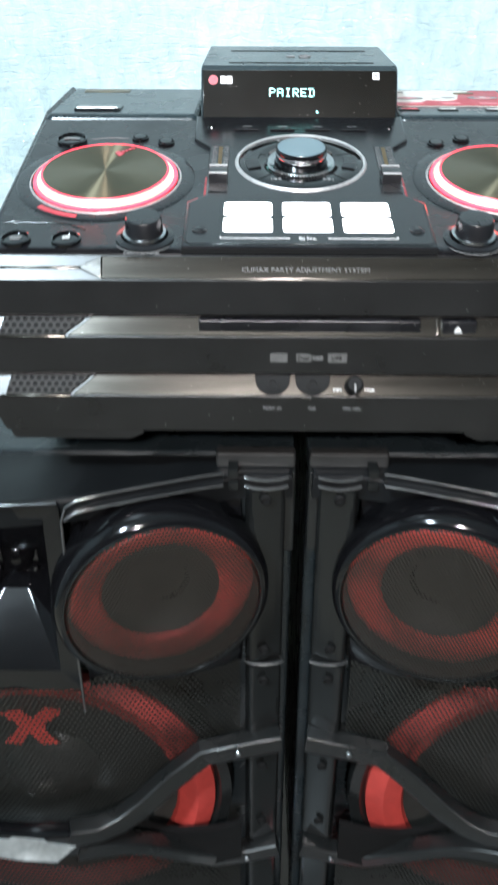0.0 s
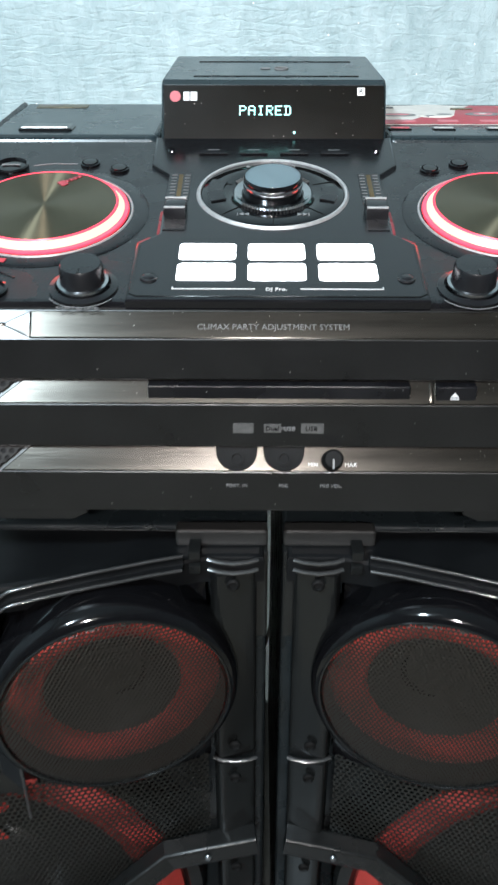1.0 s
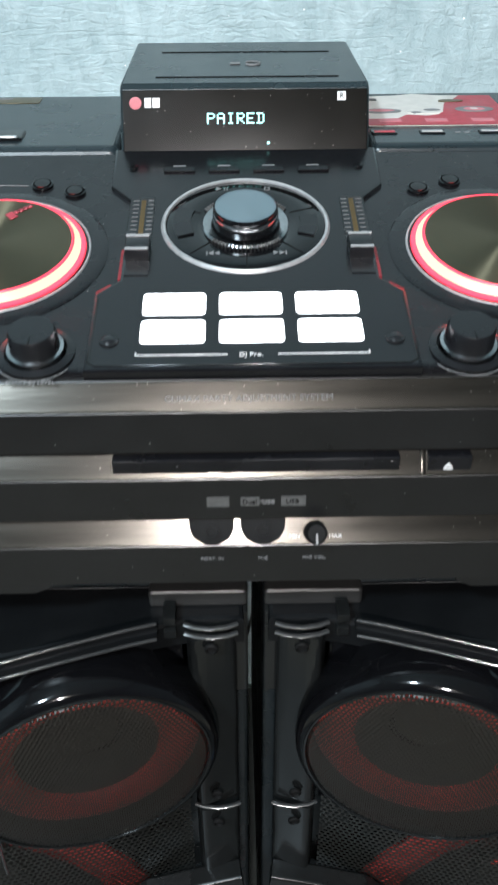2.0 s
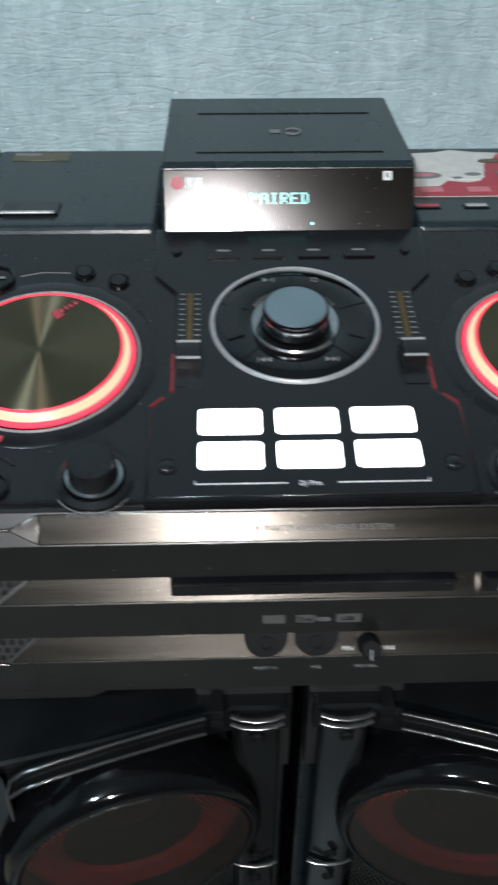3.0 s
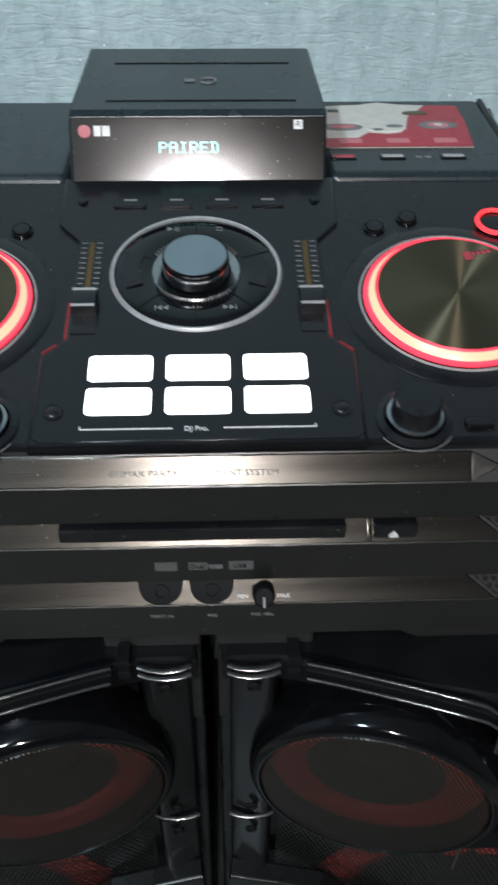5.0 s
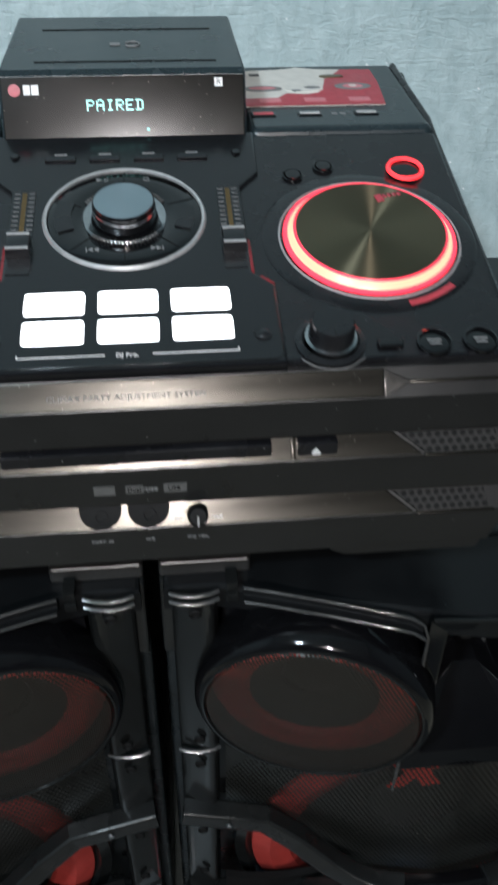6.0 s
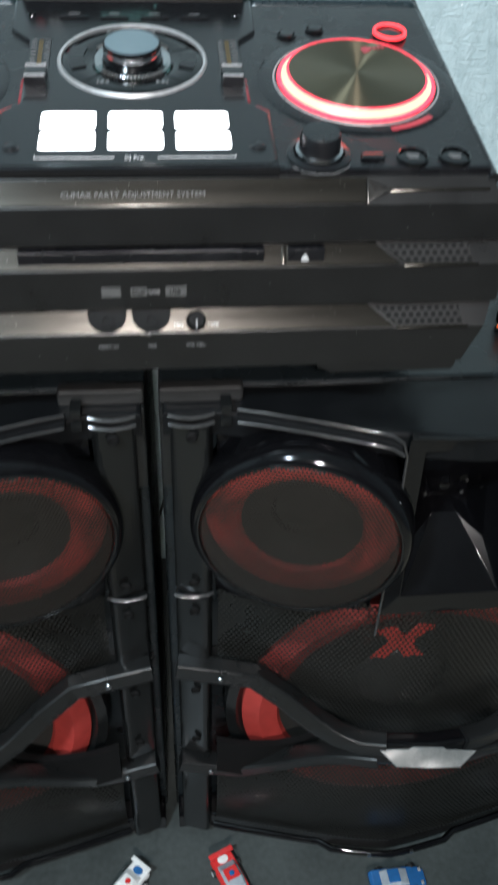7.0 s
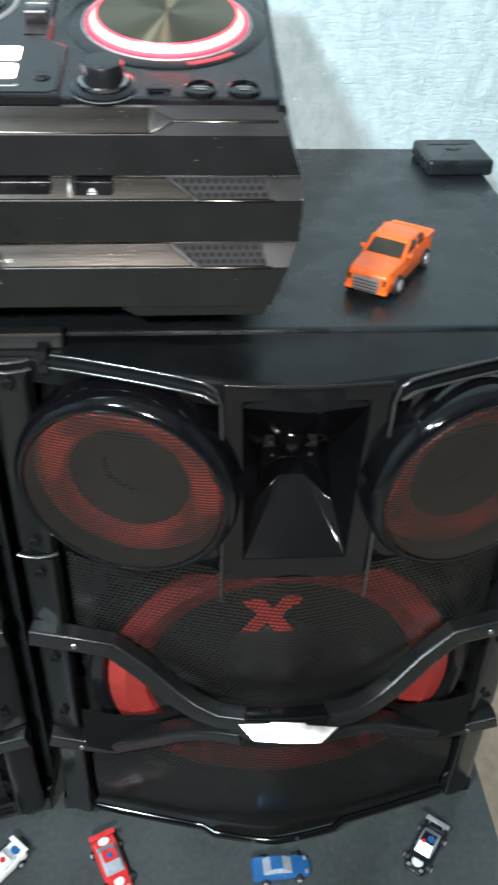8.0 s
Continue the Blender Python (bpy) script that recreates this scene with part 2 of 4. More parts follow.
M_PINK = mat("pink_print", (0.50, 0.16, 0.18), 0.5, grain=200)
M_GOLD = mat("gold_label", (0.12, 0.10, 0.06), 0.4, 0.5, grain=300)
M_SLOT = mat("brass_slot", (0.16, 0.10, 0.04), 0.35, 0.8, grain=300)
M_RUB = mat("black_rubber", (0.012, 0.012, 0.012), 0.6, grain=300)
M_GLASS = mat("display_glass", (0.006, 0.005, 0.004), 0.14, grain=60, bump=0.0, smudge=0.04, spec=0.55, dust=0.10)

# ---- building helpers ----
PLACE = {}


def box(x0, x1, y0, y1, z0, z1, bev=0.0, seg=2, bm=None):
    bm = bm or bmesh.new()
    r = bmesh.ops.create_cube(bm, size=1.0)
    bmesh.ops.transform(bm, verts=r["verts"], matrix=Matrix.Translation(((x0 + x1) / 2, (y0 + y1) / 2, (z0 + z1) / 2)) @ Matrix.Diagonal((x1 - x0, y1 - y0, z1 - z0, 1)))
    if bev:
        edges = list({e for v in r["verts"] for e in v.link_edges})
        bmesh.ops.bevel(bm, geom=edges, offset=bev, segments=seg, affect="EDGES", profile=0.5)
    return bm


def prism(points, lift, bev=0.0, base=0.0):
    """A flat outline (x, y) raised from base to lift along z."""
    bm = bmesh.new()
    lo = [bm.verts.new((x, y, base)) for x, y in points]
    hi = [bm.verts.new((x, y, lift)) for x, y in points]
    n = len(points)
    bm.faces.new(lo[::-1])
    top = bm.faces.new(hi)
    for i in range(n):
        bm.faces.new((lo[i], lo[(i + 1) % n], hi[(i + 1) % n], hi[i]))
    bmesh.ops.recalc_face_normals(bm, faces=bm.faces)
    if bev:
        bmesh.ops.bevel(bm, geom=list(top.edges), offset=bev, segments=2, affect="EDGES", profile=0.5)
    return bm


def rounded(x0, x1, y0, y1, r, n=5):
    """The outline of a rectangle with round corners."""
    mid = ((x1 - r, y1 - r, 0), (x0 + r, y1 - r, 90), (x0 + r, y0 + r, 180), (x1 - r, y0 + r, 270))
    return [(cx + r * math.cos(radians(a + 90 * i / n)), cy + r * math.sin(radians(a + 90 * i / n))) for cx, cy, a in mid for i in range(n + 1)]


def lathe(profile, seg=64, bm=None, squash=1.0):
    """Turns (r, z) points round the z axis."""
    bm = bm or bmesh.new()
    rings = []
    for r, z in profile:
        if r < 1e-6:
            rings.append([bm.verts.new((0, 0, z))])
        else:
            rings.append([bm.verts.new((r * math.cos(2 * math.pi * i / seg), squash * r * math.sin(2 * math.pi * i / seg), z)) for i in range(seg)])
    for a, b in zip(rings, rings[1:]):
        for i in range(seg):
            j = (i + 1) % seg
            if len(a) == 1 and len(b) == 1:
                continue
            if len(a) == 1:
                bm.faces.new((a[0], b[j], b[i]))
            elif len(b) == 1:
                bm.faces.new((a[i], a[j], b[0]))
            else:
                bm.faces.new((a[i], a[j], b[j], b[i]))
    bmesh.ops.recalc_face_normals(bm, faces=bm.faces)
    return bm


def sweep(path, w, h, up=(0, 0, 1), seg=10, bm=None, power=2.0):
    """A bar with a rounded section, w by h, along a path."""
    bm = bm or bmesh.new()
    pts = [Vector(p) for p in path]
    rings = []
    for i, p in enumerate(pts):
        d = (pts[min(i + 1, len(pts) - 1)] - pts[max(i - 1, 0)]).normalized()
        side = d.cross(Vector(up)).normalized()
        top = side.cross(d).normalized()
        ring = []
        for k in range(seg):
            a = 2 * math.pi * (k + 0.5) / seg
            c, s = math.cos(a), math.sin(a)
            cx = math.copysign(abs(c) ** (2 / power), c)
            sx = math.copysign(abs(s) ** (2 / power), s)
            ring.append(bm.verts.new(p + side * (w / 2 * cx) + top * (h / 2 * sx)))
        rings.append(ring)
    for a, b in zip(rings, rings[1:]):
        for k in range(seg):
            j = (k + 1) % seg
            bm.faces.new((a[k], a[j], b[j], b[k]))
    bm.faces.new(rings[0][::-1])
    bm.faces.new(rings[-1])
    bmesh.ops.recalc_face_normals(bm, faces=bm.faces)
    return bm


def sheet(nu, nv, place, thick=0.0):
    """A grid surface from place(s, t), s and t from 0 to 1; with a back, thick along y, if asked."""
    bm = bmesh.new()
    g = [[bm.verts.new(place(i / nu, j / nv)) for j in range(nv + 1)] for i in range(nu + 1)]
    for i in range(nu):
        for j in range(nv):
            bm.faces.new((g[i][j], g[i + 1][j], g[i + 1][j + 1], g[i][j + 1]))
    if thick:
        k = [[bm.verts.new(v.co + Vector((0, thick, 0))) for v in row] for row in g]
        for i in range(nu):
            for j in range(nv):
                bm.faces.new((k[i][j], k[i][j + 1], k[i + 1][j + 1], k[i + 1][j]))
        for i in range(nu):
            bm.faces.new((g[i][0], k[i][0], k[i + 1][0], g[i + 1][0]))
            bm.faces.new((g[i][nv], g[i + 1][nv], k[i + 1][nv], k[i][nv]))
        for j in range(nv):
            bm.faces.new((g[0][j], g[0][j + 1], k[0][j + 1], k[0][j]))
            bm.faces.new((g[nu][j], k[nu][j], k[nu][j + 1], g[nu][j + 1]))
    bmesh.ops.recalc_face_normals(bm, faces=bm.faces)
    return bm


def layered(bm, count, step):
    """Stacks a sheet, backward along y, so that its holes have depth."""
    first = list(bm.faces)
    for i in range(1, count):
        r = bmesh.ops.duplicate(bm, geom=first)
        bmesh.ops.translate(bm, verts=[g for g in r["geom"] if isinstance(g, bmesh.types.BMVert)], vec=(0, step * i, 0))
    return bm


def settle(bm, name, material, smooth=40):
    me = bpy.data.meshes.new(name)
    lo = Vector([min(v.co[i] for v in bm.verts) for i in range(3)])
    hi = Vector([max(v.co[i] for v in bm.verts) for i in range(3)])
    c = (lo + hi) / 2
    bmesh.ops.translate(bm, verts=bm.verts, vec=-c)
    areas = sorted(f.calc_area() for f in bm.faces)
    middle = areas[len(areas) // 2]
    for f in bm.faces:
        f.smooth = f.calc_area() < 7 * middle and len(f.verts) < 5
    for e in bm.edges:
        if len(e.link_faces) == 2 and e.calc_face_angle(0) > radians(smooth):
            e.smooth = False
    bm.to_mesh(me)
    bm.free()
    me.materials.append(material)
    return me, c


def part(name, bm, material, parent=None, label="", at=None, smooth=40):
    """Links a bmesh as one mesh object, under a thing or a part. at: the pose of its coordinates in the world."""
    me, c = settle(bm, name, material, smooth)
    ob = new(name, me)
    m = (at or Matrix.Identity(4)) @ Matrix.Translation(c)
    PLACE[ob] = m
    if parent is not None:
        ob.parent = parent
        ob.matrix_local = PLACE[parent].inverted() @ m
    else:
        ob.matrix_local = m
    if label:
        ob["label"] = label
    return ob


def thing(name, at, label, category, group=""):
    ob = new(name)
    ob.empty_display_size = 0.05
    ob.matrix_local = at
    PLACE[ob] = at
    return tagged(ob, label, category, group)


def words(text, size, material, parent, at, name="lettering", thick=0.0003, label="", wide=1.0):
    """Raised lettering, centred on the pose at, read along its x with y up."""
    cu = bpy.data.curves.new(name, "FONT")
    cu.body, cu.size, cu.align_x, cu.align_y, cu.extrude, cu.resolution_u = text, size, "CENTER", "CENTER", thick, 2
    tmp = bpy.data.objects.new(name, cu)
    scene.collection.objects.link(tmp)
    me = bpy.data.meshes.new_from_object(tmp.evaluated_get(bpy.context.evaluated_depsgraph_get()))
    bpy.data.objects.remove(tmp)
    bpy.data.curves.remove(cu)
    bm = bmesh.new()
    bm.from_mesh(me)
    bpy.data.meshes.remove(me)
    bmesh.ops.scale(bm, vec=(wide, 1, 1), verts=bm.verts)
    return part(name, bm, material, parent, label or text, at)


def bars(spots, material, parent, at, name="marking", lift=0.0004, label=""):
    """Plain printed bars: (x0, x1, y0, y1) each."""
    bm = bmesh.new()
    for x0, x1, y0, y1 in spots:
        box(x0, x1, y0, y1, -lift, lift, bm=bm)
    return part(name, bm, material, parent, label, at)


def arc(r0, r1, a0, a1, lift, n=20):
    pts = [(r1 * math.cos(radians(a0 + (a1 - a0) * i / n)), r1 * math.sin(radians(a0 + (a1 - a0) * i / n))) for i in range(n + 1)]
    pts += [(r0 * math.cos(radians(a1 + (a0 - a1) * i / n)), r0 * math.sin(radians(a1 + (a0 - a1) * i / n))) for i in range(n + 1)]
    return prism(pts, lift)


def structure(name, bm, material, label, category):
    return tagged(part(name, bm, material), label, category, kind="structure")


# ---- the room ----
WALL_Y, TABLE_Z, TOP_Z = 1.262, 0.45, 1.20
structure("floor", box(-1.9, 2.3, -3.6, WALL_Y + 0.1, -0.1, 0), M_FLOOR, "cream tiled floor beside the black table", "floor")
structure("ceiling", box(-2.0, 2.4, -3.7, WALL_Y + 0.1, 3.5, 3.6), M_CEIL, "plain white ceiling", "ceiling")
structure("wall_north", box(-1.9, 2.3, WALL_Y, WALL_Y + 0.1, 0, 3.5), M_WALL, "pale blue embossed wallpaper wall behind the speakers", "wall")
# Unseen walls, added to close the room; their tones shape the reflections.
structure("wall_south", box(-1.9, 2.3, -3.7, -3.6, 0, 3.5), M_DARKWALL, "unseen wall, toned for reflections", "wall")
structure("wall_west", box(-2.0, -1.9, -3.7, WALL_Y + 0.1, 0, 3.5), M_LITWALL, "unseen wall, toned for reflections", "wall")
structure("wall_east", box(2.3, 2.4, -3.7, WALL_Y + 0.1, 0, 3.5), M_DARKWALL, "unseen wall, toned for reflections", "wall")

table = thing("table", pose(0.045, 0.9, 0), "low black table with a matt top under the speakers", "table")
part("tabletop", box(-0.60, 0.655, 0.20, 1.24, TABLE_Z - 0.035, TABLE_Z, 0.003), M_TABLE, table)
for lx in (-0.56, 0.565):
    for ly in (0.25, 1.15):
        part("leg", box(lx, lx + 0.05, ly, ly + 0.05, 0, TABLE_Z - 0.035, 0.003), M_TABLE, table)

# ---- loudspeakers ----
SX = 0.343


def face_y(u):
    """How far forward the loudspeaker's front stands, by the distance from its middle line."""
    return 0.643 + 0.055 * min(1.0, abs(u) / 0.24) ** 1.25


def loudspeaker():
    T = Matrix.Translation((SX, 0, 0))
    sp = thing("loudspeaker", pose(SX, 0.95, TABLE_Z), "large glossy black loudspeaker with red cones, standing on the table", "loudspeaker", "pair of loudspeakers")
    part("cabinet", box(-0.291, 0.291, 0.742, 1.238, TABLE_Z, TOP_Z, 0.004), M_CAB, sp, "black vinyl cabinet", T)
    # front moulding behind everything: a curved slab
    for u0, u1, z1 in ((-0.287, -0.076, TOP_Z - 0.024), (0.076, 0.287, TOP_Z - 0.024)):
        part("front_moulding", sheet(14, 2, lambda a, t, u0=u0, u1=u1, z1=z1: (u0 + (u1 - u0) * a, face_y(u0 + (u1 - u0) * a) + 0.078, TABLE_Z + 0.006 + t * (z1 - TABLE_Z - 0.006)), 0.04), M_DARK, sp, "", T)
    top = [(-0.288 + 0.576 * i / 40, face_y(-0.288 + 0.576 * i / 40) + 0.004) for i in range(41)]
    part("top_moulding", prism(top + [(0.288, 0.741), (-0.288, 0.741)], TOP_Z - 0.002, 0.004, TOP_Z - 0.028), M_EDGE, sp, "black top edge", T)
    part("foot_moulding", prism([(x, y + 0.006) for x, y in top] + [(0.288, 0.741), (-0.288, 0.741)], TABLE_Z + 0.03, 0.004, TABLE_Z + 0.001), M_GLOSS, sp, "", T)
    # woofer
    W = T @ pose(0, 0.706, 0.742, 90)
    wo = part("woofer", lathe([(0.206, -0.004), (0.206, 0.006), (0.200, 0.010), (0.186, 0.016), (0.163, 0.008), (0.159, 0.0)], 72), M_REDW, sp, "red rubber woofer surround", W)
    part("basket", lathe([(0.228, -0.006), (0.226, 0.006), (0.214, 0.008), (0.207, 0.002)], 72), M_COL, wo, "grey metal basket rim", W)
    part("cone", lathe([(0.161, 0.002), (0.11, -0.018), (0.06, -0.03), (0.05, -0.018), (0.0, -0.008)], 64), M_CONE, wo, "black woofer cone", W)
    # grille sheets above and below the brace arms
    def upper_low(u):
        a = abs(u)
        return 0.803 - 0.07 * min(1, max(0, (0.195 - a) / 0.095))
    def lower_top(u):
        a = abs(u)
        return 0.640 + 0.085 * min(1, max(0, (0.207 - a) / 0.12))
    def upper_top(u):
        return 0.960 + 0.004 * min(1, max(0, (abs(u) - 0.070) / 0.02))
    def upper(a, t):
        u = -0.236 + 0.472 * a
        return (u, face_y(u) + 0.010 - 0.010 * math.sin(math.pi * t) * (1 - abs(2 * a - 1)), upper_low(u) + t * (upper_top(u) - upper_low(u)))
    def lower(a, t):
        u = -0.236 + 0.472 * a
        return (u, face_y(u) + 0.008 - 0.014 * math.sin(math.pi * t), 0.478 + t * (lower_top(u) - 0.478))
    part("upper_grille", layered(sheet(48, 24, upper), 2, 0.0011), M_MESHW, sp, "black perforated steel grille", T)
    part("lower_grille", layered(sheet(48, 24, lower), 3, 0.0009), M_MESHW, sp, "black perforated steel grille", T)
    part("grille_rim", sweep([(-0.24 + 0.48 * i / 30, face_y(-0.24 + 0.48 * i / 30) - 0.001 - (0.008 if abs(i - 15) < 6 else 0), 0.474) for i in range(31)], 0.009, 0.012), M_GLOSS, sp, "", T)
    for k in (-1, 0, 1):
        part("rim_stud", lathe([(0.0, 0.004), (0.003, 0.003), (0.004, 0.0)], 10), M_CHROME, sp, "", T @ pose(0.03 * k, 0.636, 0.476, 60))
    for s in (-1, 1):
        # screw column
        for z0, z1 in ((0.47, 0.655), (0.665, 0.835), (0.848, 0.958), (0.968, 1.186)):
            part("column", sweep([(0, 0, z0), (0, 0, z0 + 0.004), (0, 0, z1 - 0.004), (0, 0, z1)], 0.038, 0.020, (0, 1, 0), 28, power=5), M_COL, sp, "dark grey glossy column", T @ pose(s * 0.2620, 0.7045, 0, 0, 0, s * 20))
        for z in (0.963, 1.190, 1.200):
            part("column_band", sweep([(s * 0.283, 0.6945, z + 0.001), (s * 0.275, 0.6920, z), (s * 0.2625, 0.6910, z - 0.001), (s * 0.25, 0.6920, z), (s * 0.242, 0.6945, z + 0.001)], 0.0045, 0.0035), M_LIP, sp, "dark chrome band", T)
        for z in (1.178, 0.985, 0.94, 0.80, 0.70):
            sc = part("screw", lathe([(0.0055, 0.0), (0.0055, 0.002), (0.004, 0.003), (0.0035, 0.0012), (0.0, 0.0012)], 16), M_DARK, sp, "", T @ pose(s * 0.2625, 0.691, z, 90))
        # small peg beside the column
        for z in (1.190, 1.204):
            part("peg", box(s * 0.231 - 0.005, s * 0.231 + 0.005, 0.694, 0.712, z - 0.0045, z + 0.0045, 0.001), M_COL, sp, "", T)
        # mid driver housing: a bulging glossy plate with a turned face
        tilt = T @ pose(s * 0.163, 0.662, 1.050, 0, 0, s * 11)
        def plate(a, b, s=s):
            u = -0.083 + 0.166 * a
            z = -0.10 + 0.245 * b - 0.010 * max(0, a if s < 0 else 1 - a)
            d = math.hypot(u, z)
            return (u, 0.034 - 0.010 * max(0, min(1, (0.135 - d) / 0.03)), z)
        part("driver_housing", sheet(24, 30, plate, 0.03), M_GLOSS, sp, "glossy black driver housing", tilt)
        drum = T @ pose(s * 0.1660, 0.6425, 1.0850, 2, 0, s * 14) @ Matrix.Scale(0.978, 4)
        D = drum @ pose(0, 0, 0, 90)
        dr = part("mid_driver", lathe([(0.1060, -0.062), (0.1075, -0.045), (0.1090, -0.028), (0.1088, -0.014), (0.1066, -0.0055), (0.1030, -0.0010), (0.0995, 0.0), (0.0975, -0.0015), (0.0968, -0.006), (0.0955, -0.040)], 80), M_GLOSS, sp, "glossy drum round the driver", D)
        part("trim_ring", lathe([(0.0995, -0.0002), (0.0990, 0.0014), (0.0975, 0.0014), (0.0966, -0.0012)], 80), M_COL, dr, "", D)
        part("surround", lathe([(0.0955, -0.026), (0.0900, -0.020), (0.0760, -0.016), (0.0630, -0.020), (0.0585, -0.027)], 64), M_RED, dr, "red driver surround", D)
        part("cone", lathe([(0.0600, -0.025), (0.040, -0.040), (0.030, -0.044), (0.024, -0.0425), (0.014, -0.0390), (0.0, -0.0375)], 48), M_CONE, dr, "black driver cone", D)
        G = drum @ pose(0, -0.0008, 0)
        dome = lathe([(0.0972, -0.004), (0.0945, 0.0004), (0.085, 0.0024), (0.06, 0.0042), (0.03, 0.0052), (0.0, 0.0055)], 64)
        bmesh.ops.rotate(dome, verts=dome.verts, matrix=Matrix.Rotation(radians(90), 3, "X"))
        layered(dome, 4, 0.00060)
        part("driver_grille", dome, M_MESH, dr, "fine black steel mesh", G)
        # lips over the housing
        def lip(dz, dy):
            pts = [(-0.222, 0.696, 1.204), (-0.20, 0.690, 1.204), (-0.15, 0.676, 1.202), (-0.11, 0.664, 1.200), (-0.090, 0.658, 1.198), (-0.080, 0.655, 1.192), (-0.0755, 0.653, 1.178), (-0.074, 0.653, 1.10), (-0.074, 0.656, 0.93)]
            return [(-s * x, y + dy - 0.011, z + dz + 0.004) for x, y, z in pts]
        a_, b_ = lip(0.0, 0.004)[:6], lip(-0.008, -0.004)[:6]
        def groove(q, t, a_=a_, b_=b_):
            a, b, sag = a_[round(q * 5)], b_[round(q * 5)], 0.0045 * math.sin(math.pi * t)
            return (b[0] + t * (a[0] - b[0]), b[1] + t * (a[1] - b[1]) + sag, b[2] + t * (a[2] - b[2]) - sag)
        part("lip_step", sheet(5, 6, groove, 0.004), M_EDGE, sp, "", T)
        part("lip", sweep(lip(0.0, 0.004), 0.0030, 0.003, (0, 1, 0), 10), M_LIP, sp, "dark chrome lip", T)
        part("lip", sweep(lip(-0.008, -0.004)[:6], 0.0030, 0.003, (0, 1, 0), 10), M_LIP, sp, "dark chrome lip", T)
        # brace arms
        up = [(-0.283, 0.690, 0.848), (-0.235, 0.684, 0.842), (-0.195, 0.680, 0.834), (-0.16, 0.668, 0.808), (-0.125, 0.652, 0.780), (-0.10, 0.642, 0.766), (-0.075, 0.632, 0.762), (-0.045, 0.624, 0.766)]
        lo = [(-0.283, 0.692, 0.652), (-0.245, 0.690, 0.642), (-0.207, 0.686, 0.638), (-0.165, 0.672, 0.668), (-0.125, 0.656, 0.702), (-0.10, 0.646, 0.718), (-0.075, 0.636, 0.728), (-0.05, 0.628, 0.732)]
        part("brace_arm", sweep([(-s * x, y, z) for x, y, z in up], 0.024, 0.022, (0, 1, 0), 16, power=9), M_ARM, sp, "dark grey brace arm", T)
        part("brace_arm", sweep([(-s * x, y, z) for x, y, z in lo], 0.021, 0.022, (0, 1, 0), 16, power=9), M_ARM, sp, "dark grey brace arm", T)
        for q in (up, lo):
            part("arm_rivet", lathe([(0.0, 0.002), (0.003, 0.0015), (0.004, 0.0)], 10), M_CHROME, sp, "", T @ pose(-s * q[1][0], q[1][1] - 0.012, q[1][2], 90))
        # dark filler between the arms, under the red surround
        fill = [(0.238, 0.650), (0.238, 0.715), (0.205, 0.702), (0.164, 0.698), (0.130, 0.704), (0.104, 0.728), (0.100, 0.716), (0.168, 0.660), (0.207, 0.636)]
        part("arm_filler", prism([(s * a, b) for a, b in (fill if s < 0 else fill[::-1])], 0.004, 0.0, -0.004), M_DARK, sp, "", T @ pose(0, 0.678, 0, 90))
    # hub and badge in the middle
    part("hub", sweep([(-0.062, 0.632, 0.748), (-0.04, 0.626, 0.752), (0, 0.623, 0.753), (0.04, 0.626, 0.752), (0.062, 0.632, 0.748)], 0.042, 0.020, (0, 1, 0), 16, power=7), M_GLOSS, sp, "", T)
    badge = prism([(-0.057, 0.0085), (-0.022, 0.0095), (-0.018, 0.012), (0.018, 0.012), (0.022, 0.0095), (0.057, 0.0085), (0.037, -0.0105), (0.0, -0.012), (-0.037, -0.0105)], 0.004, 0.0012)
    part("badge", badge, M_EMB, sp, "pearly white metal badge", T @ pose(0, 0.607, 0.760, 42, 0, -5))
    cross = [(-0.033, 0.028), (-0.012, 0.026), (0.002, 0.008), (0.016, 0.026), (0.034, 0.030), (0.032, 0.018), (0.014, 0.002), (0.014, -0.008), (0.027, -0.027), (0.006, -0.028), (-0.003, -0.012), (-0.014, -0.028), (-0.031, -0.026), (-0.014, -0.004), (-0.016, 0.004), (-0.033, 0.020)]
    bm = prism(cross, 0.002, 0.0005)
    XU, XY, XZ = -0.0127, 0.723, 0.829
    part("cross_mark", bm, M_REDX, sp, "red painted cross on the grille", T @ pose(XU, XY, XZ, 90) @ Matrix.Scale(1.14, 4))
    # horn
    def horn():
        """A funnel of flat facets, with a tongue in its floor and a dark throat."""
        bm = bmesh.new()
        ring = lambda pts: [bm.verts.new(p) for p in pts]
        outer = ring([(-0.073, 0.651, 1.196), (0.073, 0.651, 1.196), (0.073, 0.656, 0.958), (-0.073, 0.656, 0.958)])
        rim = ring([(-0.057, 0.652, 1.181), (0.057, 0.652, 1.181), (0.052, 0.657, 0.985), (-0.052, 0.657, 0.985)])
        mouth = ring([(-0.031, 0.702, 1.107), (0.031, 0.702, 1.107), (0.039, 0.694, 1.028), (0.012, 0.716, 1.046), (-0.012, 0.716, 1.046), (-0.039, 0.694, 1.028)])
        deep = ring([(v.co.x * 0.8, 0.739, 1.065 + (v.co.z - 1.065) * 0.8) for v in mouth])
        for k in range(4):
            bm.faces.new((outer[k], outer[(k + 1) % 4], rim[(k + 1) % 4], rim[k]))
        for q in ((rim[0], rim[1], mouth[1], mouth[0]), (rim[1], rim[2], mouth[2], mouth[1]), (rim[3], rim[0], mouth[0], mouth[5]), (rim[2], rim[3], mouth[4], mouth[3]), (rim[2], mouth[3], mouth[2]), (rim[3], mouth[5], mouth[4])):
            bm.faces.new(q)
